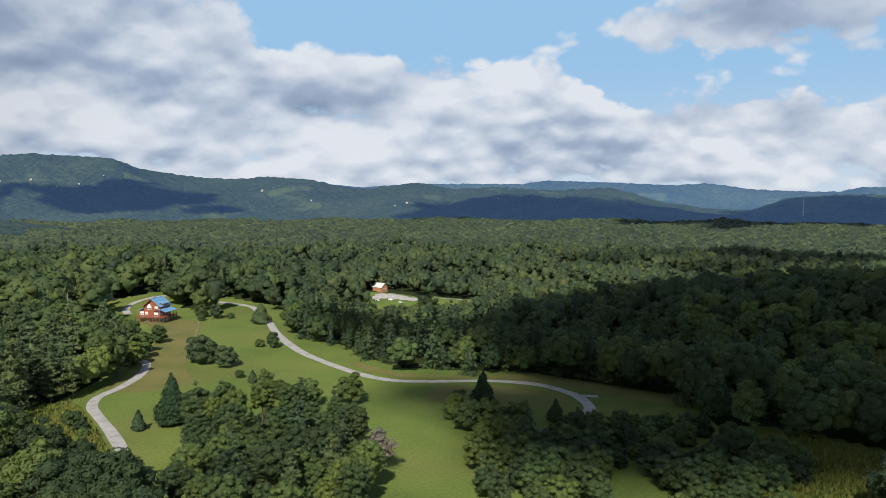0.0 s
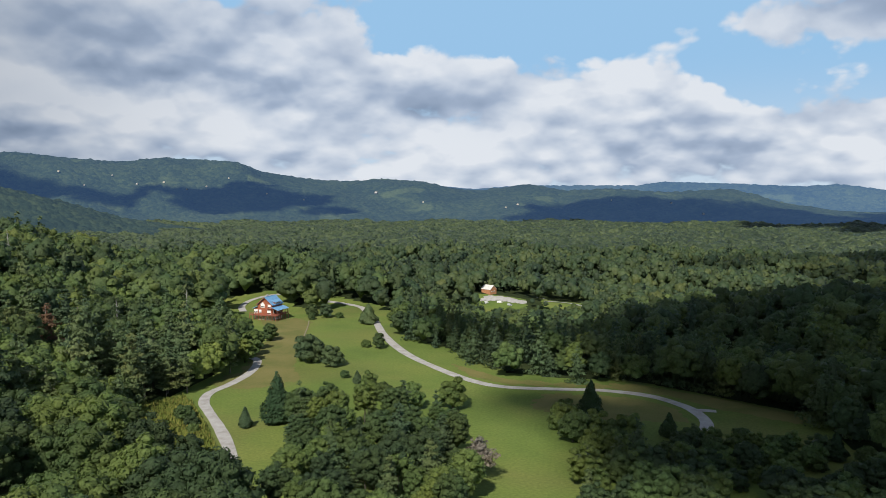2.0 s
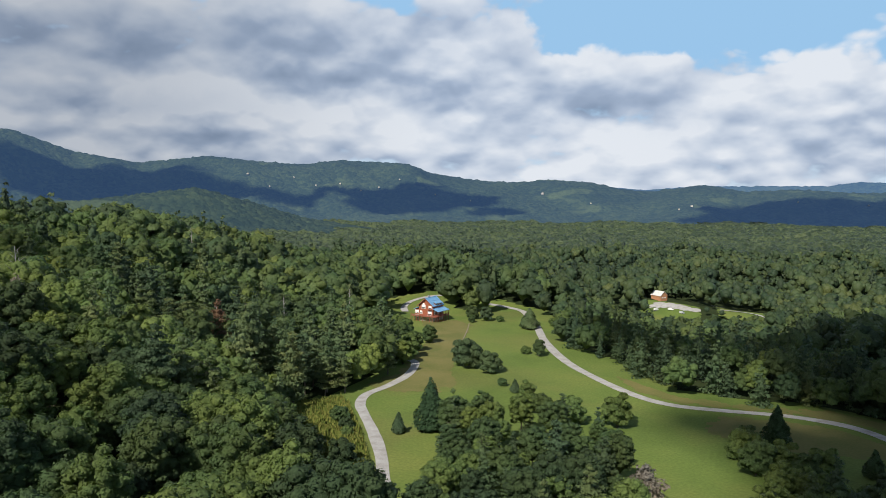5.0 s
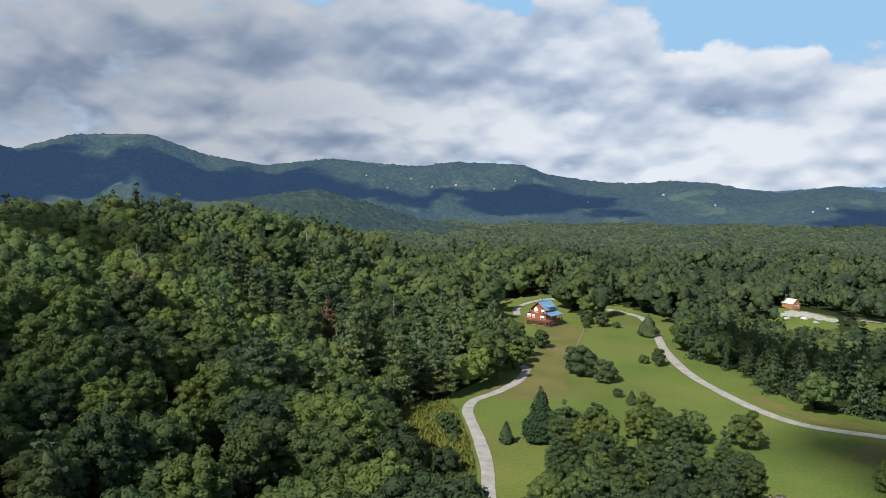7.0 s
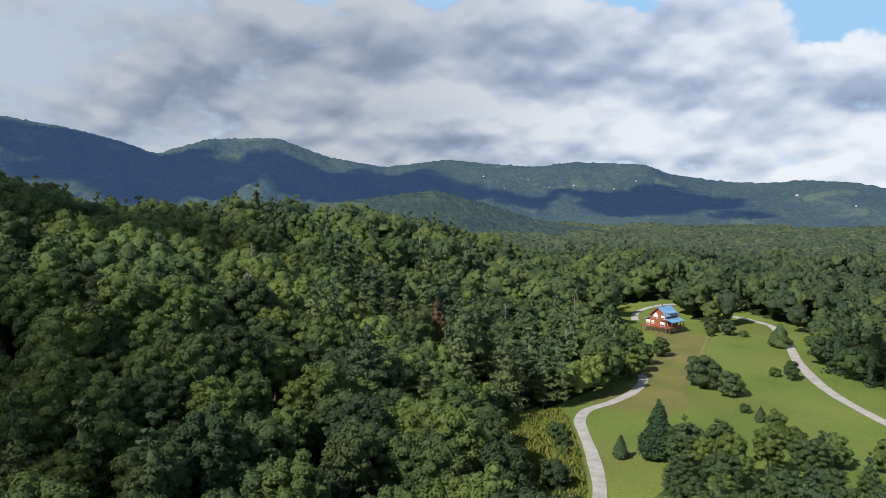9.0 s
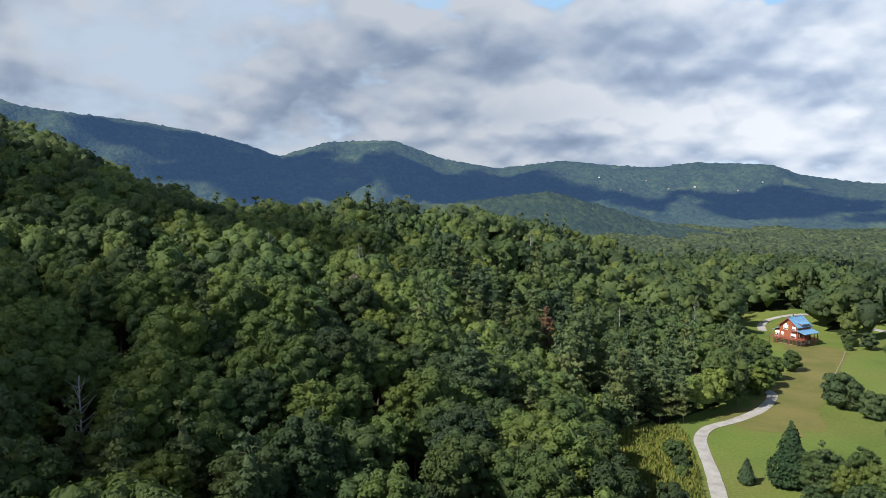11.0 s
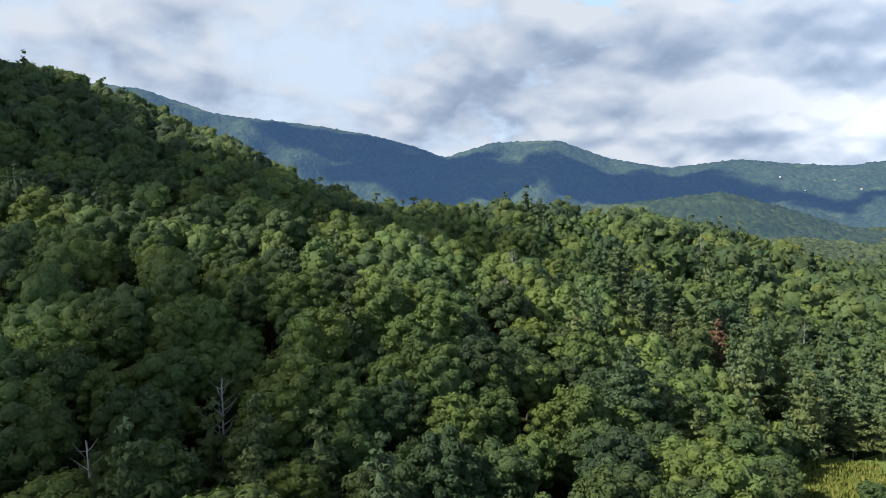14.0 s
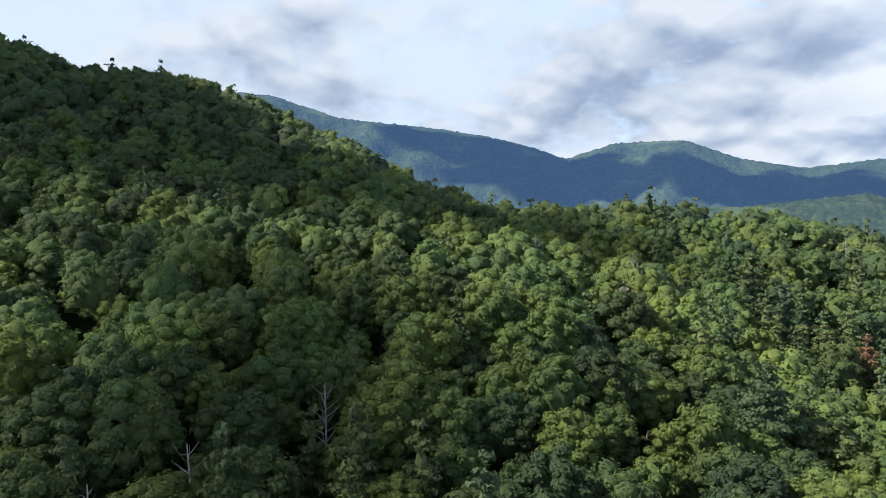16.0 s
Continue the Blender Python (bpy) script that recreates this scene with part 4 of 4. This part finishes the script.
# ---------------------------------------------------------------- the log house


def box(bm, x0, x1, y0, y1, z0, z1):
    v = [bm.verts.new(p) for p in itertools.product((x0, x1), (y0, y1), (z0, z1))]
    for q in ((0, 1, 3, 2), (4, 6, 7, 5), (0, 4, 5, 1), (2, 3, 7, 6), (0, 2, 6, 4), (1, 5, 7, 3)):
        bm.faces.new([v[k] for k in q])


def prism(bm, outline, y0, y1):
    """An outline in x, z drawn out from y0 to y1."""
    a = [bm.verts.new((x, y0, z)) for x, z in outline]
    b = [bm.verts.new((x, y1, z)) for x, z in outline]
    bm.faces.new(a)
    bm.faces.new(b[::-1])
    for k in range(len(a)):
        j = (k + 1) % len(a)
        bm.faces.new((a[j], a[k], b[k], b[j]))


def part(name, bm, mat, parent, label=""):
    """Links a bmesh as one mesh object under a thing or under a part."""
    bmesh.ops.recalc_face_normals(bm, faces=bm.faces)
    me = bpy.data.meshes.new(name)
    bm.to_mesh(me)
    bm.free()
    me.materials.append(mat)
    ob = new(name, me)
    ob.parent = parent
    return tagged(ob, label)


def boxes(name, mat, parent, *dims, label=""):
    bm = bmesh.new()
    for d in dims:
        box(bm, *d)
    return part(name, bm, mat, parent, label)


def shape(name, mat, parent, outline, y0, y1, label=""):
    bm = bmesh.new()
    prism(bm, outline, y0, y1)
    return part(name, bm, mat, parent, label)


def log_build(n):
    pos = n.add("ShaderNodeTexCoord").outputs["Object"]
    z = n.add("ShaderNodeSeparateXYZ", {0: pos}).outputs[2]
    course = n.math("ABSOLUTE", n.math("SUBTRACT", n.math("FRACT", n.math("MULTIPLY", z, 4.2)), 0.5))
    g = n.noise(n.vec("MULTIPLY", pos, (0.8, 0.8, 6)), 1.5, 4.0)
    col = n.ramp(g, (0.3, (0.23, 0.068, 0.034)), (0.7, (0.36, 0.115, 0.058)))
    return surface(n, col, 0.65, n.math("MULTIPLY", course, -1.0), 0.8, 0.06)


def plain(name, col, rough=0.6, metal=0.0, vary=0.18, scale=1.2):
    def build(n):
        g = n.noise(place(n), scale, 4.0)
        lo, hi = [c * (1 - vary) for c in col], [min(1, c * (1 + vary)) for c in col]
        return surface(n, n.ramp(g, (0.3, lo), (0.7, hi)), rough, g, 0.15, 0.02, metal)
    return material(name, build)


def roof_build(n):
    pos = n.add("ShaderNodeTexCoord").outputs["Object"]
    y = n.add("ShaderNodeSeparateXYZ", {0: pos}).outputs[1]
    seam = n.steps(n.math("ABSOLUTE", n.math("SUBTRACT", n.math("FRACT", n.math("MULTIPLY", y, 1.6)), 0.5)), 0.42, 0.5)
    g = n.noise(pos, 0.7, 4.0)
    return surface(n, n.ramp(g, (0.3, (0.13, 0.30, 0.50)), (0.7, (0.19, 0.38, 0.60))), 0.38, seam, 0.8, 0.05, 0.0, 0.5)


LOG = material("red_brown_log_siding", log_build)
ROOF = material("blue_metal_roofing", roof_build)
STAIN = plain("red_stained_timber", (0.26, 0.085, 0.055), 0.7)
WHITE = plain("white_painted_trim", (0.78, 0.77, 0.74), 0.5, 0, 0.06)
PALE_STONE = plain("pale_stone_foundation", (0.48, 0.44, 0.38), 0.85)
SHINGLE = plain("grey_shingles", (0.30, 0.29, 0.29), 0.85)
GREY_METAL = plain("galvanised_metal", (0.55, 0.55, 0.56), 0.4, 0.6)


def glass_build(n):
    return n.add("ShaderNodeBsdfPrincipled", {"Base Color": (0.03, 0.04, 0.05, 1), "Roughness": 0.06, "Specular IOR Level": 0.6}).outputs[0]


GLASS = material("dark_window_glass", glass_build)


def window(parent, x0, x1, z0, z1, y, bars=1, name="window"):
    """A window on a wall that faces -y: frame, with its pane set back."""
    w = 0.14
    dims = [(x0, x0 + w, y - 0.1, y, z0, z1), (x1 - w, x1, y - 0.1, y, z0, z1), (x0 + w, x1 - w, y - 0.1, y, z0, z0 + w), (x0 + w, x1 - w, y - 0.1, y, z1 - w, z1)]
    for k in range(bars):
        c = x0 + (x1 - x0) * (k + 1) / (bars + 1)
        dims.append((c - w / 2, c + w / 2, y - 0.09, y, z0 + w, z1 - w))
    fr = boxes(name, WHITE, parent, *dims, label="white framed window")
    # drawn white blinds fill most of the opening
    boxes("blind", WHITE, fr, (x0 + w, x1 - w, y - 0.05, y - 0.02, z0 + w + (z1 - z0) * 0.3, z1 - w), label="drawn white blind")
    boxes("pane", GLASS, fr, (x0 + w, x1 - w, y - 0.05, y - 0.02, z0 + w, z0 + w + (z1 - z0) * 0.29))
    return fr


def side_window(parent, y0, y1, z0, z1, x):
    fr = boxes("window", WHITE, parent, (x, x + 0.1, y0, y0 + 0.12, z0, z1), (x, x + 0.1, y1 - 0.12, y1, z0, z1), (x, x + 0.1, y0 + 0.12, y1 - 0.12, z0, z0 + 0.12), (x, x + 0.1, y0 + 0.12, y1 - 0.12, z1 - 0.12, z1), label="white framed window")
    boxes("pane", GLASS, fr, (x + 0.02, x + 0.05, y0 + 0.12, y1 - 0.12, z0 + 0.12, z1 - 0.12))


def log_house():
    h = tagged(new("log_house"), "red-brown log house with blue metal roofs and a raised deck", "house")
    boxes("foundation", PALE_STONE, h, (-4.5, 4.5, 0, 9.4, -1.5, 2.6), (-7.6, -4.5, 1, 7, -1.5, 2.6))
    shape("wall", LOG, h, [(-4.5, 2.6), (4.5, 2.6), (4.5, 7.5), (0, 11.0), (-4.5, 7.5)], 0, 9.4, "red-brown log gable walls")
    boxes("wing", LOG, h, (-7.6, -4.5, 1, 7, 2.6, 5.3), label="low log side wing")
    # main roof: two slopes, with eaves
    t = 0.22
    for sgn, name in ((1, "roof"), (-1, "roof")):
        shape(name, ROOF, h, [(0, 11.1), (sgn * 5.0, 7.21), (sgn * 5.0, 7.21 + t), (0, 11.1 + t)], -0.9, 10.2, "blue standing-seam metal roof slope")
        shape("bargeboard", STAIN, h, [(0, 10.9), (sgn * 5.0, 7.01), (sgn * 5.0, 7.41), (0, 11.3)], -1.02, -0.9)
    boxes("ridge_cap", ROOF, h, (-0.2, 0.2, -0.9, 10.2, 11.28, 11.4))
    # dormer on the sunny slope
    d = shape("dormer", LOG, h, [(2.2, 8.0), (4.6, 7.3), (4.6, 8.6), (2.2, 9.3)], 2.2, 8.0, "long shed dormer")
    shape("dormer_roof", ROOF, d, [(1.6, 9.55), (5.2, 8.6), (5.2, 8.75), (1.6, 9.72)], 1.8, 8.4)
    for k in range(3):
        side_window(d, 2.6 + k * 1.9, 3.9 + k * 1.9, 7.55, 8.45, 4.6)
    # right porch, left wing roof
    shape("porch_roof", ROOF, h, [(4.5, 6.25), (8.5, 4.95), (8.5, 5.13), (4.5, 6.45)], -1.0, 10.0, "blue metal porch roof")
    shape("wing_roof", ROOF, h, [(-4.5, 6.5), (-8.3, 5.1), (-8.3, 5.28), (-4.5, 6.7)], 0.2, 7.8, "blue metal wing roof")
    # deck on posts
    deck = boxes("deck", STAIN, h, (-7.8, 8.2, -2.8, 0, 2.42, 2.62), (4.5, 8.2, 0, 9.8, 2.42, 2.62), label="raised red-stained timber deck")
    posts = [(x, -2.7) for x in (-7.7, -5.8, -4.0, -2.2, -0.3, 1.9, 4.1, 6.1, 8.1)] + [(8.1, y) for y in (-0.4, 2.0, 4.4, 6.9, 9.6)]
    for x, y in posts:
        boxes("post", STAIN, deck, (x - 0.12, x + 0.12, y - 0.12, y + 0.12, -1.6, 2.42))
        boxes("rail_post", STAIN, deck, (x - 0.07, x + 0.07, y - 0.07, y + 0.07, 2.62, 3.7))
    for z in (3.0, 3.3, 3.62):
        boxes("rail", STAIN, deck, (-7.8, 8.2, -2.75, -2.66, z, z + 0.09))
        boxes("rail", STAIN, deck, (8.06, 8.15, -2.66, 9.8, z, z + 0.09))
    for y in (-0.6, 1.9, 4.4, 6.9, 9.4):
        boxes("porch_post", STAIN, h, (7.85, 8.05, y - 0.1, y + 0.1, 2.62, 5.05))
    # windows and doors
    window(h, -2.6, -0.2, 6.0, 7.9, -0.02, 2)
    shape("arched_window", WHITE, h, [(-2.1, 7.95), (-0.7, 7.95), (-0.9, 8.5), (-1.4, 8.75), (-1.9, 8.5)], -0.12, -0.02, "white arched window head")
    window(h, 1.7, 3.6, 5.9, 7.6, -0.02, 1)
    boxes("balcony", STAIN, h, (1.3, 4.1, -1.1, 0, 5.5, 5.64), (1.3, 4.1, -1.12, -1.04, 6.1, 6.2), (1.3, 1.4, -1.1, -1.0, 5.64, 6.2), (4.0, 4.1, -1.1, -1.0, 5.64, 6.2), label="small dark timber balcony")
    window(h, 1.2, 3.6, 2.75, 5.0, -0.02, 1, "patio_door")
    window(h, -3.7, -2.2, 3.3, 4.9, -0.02, 1)
    for k in range(3):
        window(h, -7.4 + k * 0.98, -6.52 + k * 0.98, 3.2, 4.9, 0.98, 0)
    for k in range(3):
        window(h, -7.2 + k * 3.7, -5.4 + k * 3.7, 0.5, 2.2, 0.98 if k == 0 else -0.02, 1)
    for k in range(3):
        side_window(h, 1.0 + k * 2.8, 2.4 + k * 2.8, 3.2, 4.9, 4.5)
    boxes("chimney", SHINGLE, h, (-2.3, -1.5, 5.0, 5.8, 9.0, 11.9), label="grey chimney stack")
    # grey-roofed rear wing
    boxes("rear_wing", LOG, h, (-6.6, -4.5, 7.2, 11, -1.0, 6.2))
    shape("rear_roof", SHINGLE, h, [(-7.2, 6.0), (-3.6, 6.0), (-3.6, 6.2), (-5.4, 7.7), (-7.2, 6.2)], 6.9, 11.4, "grey shingled rear roof")
    turn = -9.0
    corner = pose(0, 0, 0, 0, 0, turn) @ Vector((8.1, -2.7, 0))
    at = Vector((-138.2, 334.8, 0)) - corner * 0.88
    h.matrix_basis = pose(at.x, at.y, float(land(at.x, at.y)) + 0.1, 0, 0, turn) @ Matrix.Diagonal((0.88, 0.9, 0.94, 1))


log_house()

# ---------------------------------------------------------------- the homestead in the valley, far houses, mast
ORANGE = plain("weathered_orange_boards", (0.42, 0.20, 0.10), 0.75)
PALE_ROOF = plain("pale_metal_roofing", (0.62, 0.60, 0.57), 0.4)
RUBBER = plain("tyre_rubber", (0.02, 0.02, 0.02), 0.8)
GREY_PAINT = plain("silver_car_paint", (0.6, 0.62, 0.64), 0.25, 0.3, 0.05)


def cottage(name, label, x, y, z, turn, w, d, wall_h, rise, wall, roof, scale=1.0):
    h = tagged(new(name), label, "house")
    shape("wall", wall, h, [(-w / 2, -2), (w / 2, -2), (w / 2, wall_h), (0, wall_h + rise), (-w / 2, wall_h)], 0, d)
    for sgn in (1, -1):
        e = w / 2 + 0.6
        drop = wall_h - 0.6 * rise / (w / 2)
        shape("roof", roof, h, [(0, wall_h + rise + 0.08), (sgn * e, drop + 0.08), (sgn * e, drop + 0.3), (0, wall_h + rise + 0.32)], -0.7, d + 0.7)
    for k in range(2):
        window(h, -w * 0.32 + k * w * 0.36, -w * 0.1 + k * w * 0.36, 1.0, 2.3, -0.02, 0)
    h.matrix_basis = pose(x, y, z, 0, 0, turn) @ Matrix.Diagonal((scale, scale, scale, 1))
    return h


def van(x, y, turn, paint, label):
    c = tagged(new("parked_van"), label, "van")
    shape("body", paint, c, [(-2.4, 0.35), (2.3, 0.35), (2.4, 0.95), (1.5, 1.15), (0.9, 1.95), (-2.3, 1.95)], -0.9, 0.9)
    shape("windscreen", GLASS, c, [(1.46, 1.2), (1.56, 1.2), (1.0, 1.9), (0.92, 1.9)], -0.75, 0.75)
    for wx, wy in itertools.product((-1.5, 1.5), (-0.92, 0.74)):
        bm = bmesh.new()
        bmesh.ops.create_cone(bm, cap_ends=True, segments=14, radius1=0.34, radius2=0.34, depth=0.18, matrix=pose(wx, wy + 0.09, 0.34, 90))
        part("wheel", bm, RUBBER, c)
    c.matrix_basis = pose(x, y, float(land(x, y)) + 0.35, 0, 0, turn)


def homestead():
    z = float(land(-88, 738))
    cottage("farmhouse", "orange-walled farmhouse with a pale metal roof in a clearing", -85, 738, z + 1.0, 52, 10, 14, 4.0, 4.2, ORANGE, PALE_ROOF, 0.85)
    patch("yard", [(-96, 712), (-92, 728), (-78, 730), (-50, 722), (-54, 714), (-78, 716)], GRAVEL, 0.6, "pale gravel yard in front of the farmhouse")
    patch("clearing", [(-98, 672), (-104, 700), (-100, 734), (-54, 730), (-50, 704), (-62, 668), (-84, 662)], GRASS, 0.4, "grassy clearing round the farmhouse")
    patch("clearing", [(-36, 712), (-44, 770), (-30, 780), (16, 784), (18, 740), (6, 706), (-16, 700)], GRASS, 0.4, "narrow grassy clearing beside the valley road")
    for x, y, a, m, l in ((-76, 712, 20, WHITE, "white van parked on the gravel yard"), (-66, 708, -30, GREY_PAINT, "silver van parked on the gravel yard"), (-88, 708, 60, WHITE, "white van parked beside the farmhouse"),
                          (-110, 686, 10, WHITE, "white van parked in the lower clearing")):
        van(x, y, a, m, l)
    ribbon("road", [(-46, 770), (-20, 770), (6, 771), (24, 776)], 6.0, GRAVEL, 0.9, "pale valley road seen between the trees", "road", 9)
    ribbon("road", [(-36, 734), (-20, 740), (-4, 734), (8, 722)], 3.5, GRAVEL, 0.9, "pale farm track in a clearing", "road", 10)


homestead()


def far_houses():
    v = RIDGES[1]
    az, el = np.degrees(np.arctan2(-v[:, 0], v[:, 1])), np.degrees(np.arctan2(v[:, 2] - EYE, np.hypot(v[:, 0], v[:, 1])))
    for k, (a, e, w) in enumerate(((15.4, -0.25, 22), (4.8, -1.1, 15), (3.9, -1.15, 12), (5.8, -1.35, 11), (3.0, -1.25, 10), (27.6, 0.3, 12), (32.2, 0.45, 14), (30.4, 0.5, 16), (28.9, 0.0, 10), (23.5, -0.3, 10),
                                   (-6.2, -0.9, 13), (-1.8, -0.7, 10), (-8.3, -1.7, 14), (20.6, -0.7, 10), (33.8, 0.9, 11), (37.0, 1.2, 13), (53.5, 3.2, 10), (26.0, 0.9, 10), (35.4, 0.4, 10), (12.0, -0.9, 10))):
        d = (az - a) ** 2 + (el - e) ** 2
        d[v[:, 1] ** 2 + v[:, 0] ** 2 > 3480 ** 2] = 1e9
        p = v[int(np.argmin(d))]
        cottage("far_house", "small pale house in a clearing on the wooded mountainside", p[0], p[1], p[2] + 5, a + 12 * (k % 3 - 1), w * 0.5, w * 0.4, w * 0.2, w * 0.14, PALE_STONE if k % 2 else SHINGLE, PALE_ROOF if k % 3 else SHINGLE)
    p = v[int(np.argmin((az + 23.0) ** 2 + (el + 1.7) ** 2))]
    m = tagged(new("radio_mast"), "tall thin lattice radio mast on a wooded ridge", "mast")
    bm = bmesh.new()
    for k in range(3):
        a = k * 2 * math.pi / 3
        box(bm, math.cos(a) * 1.2 - 0.35, math.cos(a) * 1.2 + 0.35, math.sin(a) * 1.2 - 0.35, math.sin(a) * 1.2 + 0.35, -5, 74)
    for k in range(18):
        box(bm, -1.3, 1.3, -1.3, 1.3, 2 + k * 4, 2.4 + k * 4)
    part("lattice", bm, GREY_METAL, m)
    boxes("antenna", GREY_METAL, m, (-0.25, 0.25, -0.25, 0.25, 74, 82))
    m.matrix_basis = pose(p[0], p[1], p[2])


far_houses()
ribbon("footpath", [(-124, 340), (-119, 325), (-113, 305), (-109, 292)], 0.5, DIRT, 0.12, "thin worn path between dry and green grass", "path", 12)


# ---------------------------------------------------------------- unseen clouds added overhead to lay shadows on the land


def cloud_build(n):
    return surface(n, n.ramp(n.noise(place(n), 0.01, 5.0), (0.3, (0.7, 0.72, 0.75)), (0.7, (0.85, 0.85, 0.86))), 1.0, spec=0.0)


CLOUD = material("cumulus_cloud", cloud_build)


def veil(name, thick, scale=0.012):
    def build(n):
        d = n.add("ShaderNodeBsdfDiffuse", {"Color": (0.8, 0.8, 0.82, 1)}).outputs[0]
        t = n.add("ShaderNodeBsdfTransparent").outputs[0]
        return n.add("ShaderNodeMixShader", {0: n.math("MULTIPLY", n.steps(n.noise(place(n), scale, 4.0), 0.25, 0.5), thick), 1: t, 2: d}).outputs[0]
    return material(name, build)


# Partly clear, to set how much sun each added cloud holds back.
VEIL = veil("thin_shading_cloud", 0.2)
HALF = veil("half_thick_cloud", 0.85)
PATCHY = veil("patchy_shading_cloud", 0.3, 0.009)
BROKEN = veil("broken_cloud", 0.9, 0.004)


def cloud(az, r, height, long, wide, turn, seed, mat=CLOUD):
    """An unseen cloud, placed so that its shadow falls round the bearing az at distance r."""
    rng = np.random.default_rng(seed)
    t = bearing(az, r)
    c = t + SUN_DIR * (height / SUN_DIR.z)
    parts = []
    v, f = ICO2
    for k in range(16):
        d = np.array([rng.normal() * 0.42, rng.normal() * 0.42])
        d /= max(1, np.linalg.norm(d) / 0.85)
        rad = 0.42 * (1.1 - np.linalg.norm(d) * 0.7)
        parts.append((v * (1 + 0.1 * rng.normal(size=(len(v), 1))) * (rad * long, rad * wide, rad * min(long, wide) * 0.5) + (d[0] * long, d[1] * wide, 0), f))
    vv, ff = merge(parts)
    ca, sa = math.cos(radians(turn)), math.sin(radians(turn))
    vv = np.stack([vv[:, 0] * ca - vv[:, 1] * sa, vv[:, 0] * sa + vv[:, 1] * ca, vv[:, 2]], -1)
    ob = new("cloud", mesh_from("cloud", vv, ff, mat, True))
    ob.location = c
    tagged(ob, "unseen cloud overhead, placed so its shadow falls on the land", "cloud", kind="structure")


# The VEIL and PATCHY ones are added only to darken woods and valley.
for spec in ((-22, 370, 700, 240, 155, -32, 1), (-26, 620, 900, 170, 110, 0, 11), (-19.5, 214, 700, 98, 72, -12, 2, HALF), (-20, 1150, 1000, 330, 190, 0, 12, PATCHY), (74, 490, 900, 150, 105, 0, 13, HALF), (72, 350, 900, 130, 130, 0, 16, PATCHY), (54, 330, 900, 90, 90, 0, 17, PATCHY), (25, 2900, 1500, 520, 260, 30, 3, BROKEN), (-6, 2850, 1500, 720, 340, 0, 4, BROKEN), (44, 3050, 1800, 560, 300, 35, 5, BROKEN), (-19, 2480, 1500, 520, 260, 0, 15, BROKEN),
             (-21, 2900, 1500, 800, 440, 0, 6, BROKEN), (60, 3200, 2000, 560, 400, 60, 7), (22, 1080, 1000, 90, 50, 20, 8), (76, 3100, 2300, 360, 220, 70, 9),
             (60, 172, 800, 95, 62, -40, 10, VEIL)):
    cloud(*spec)
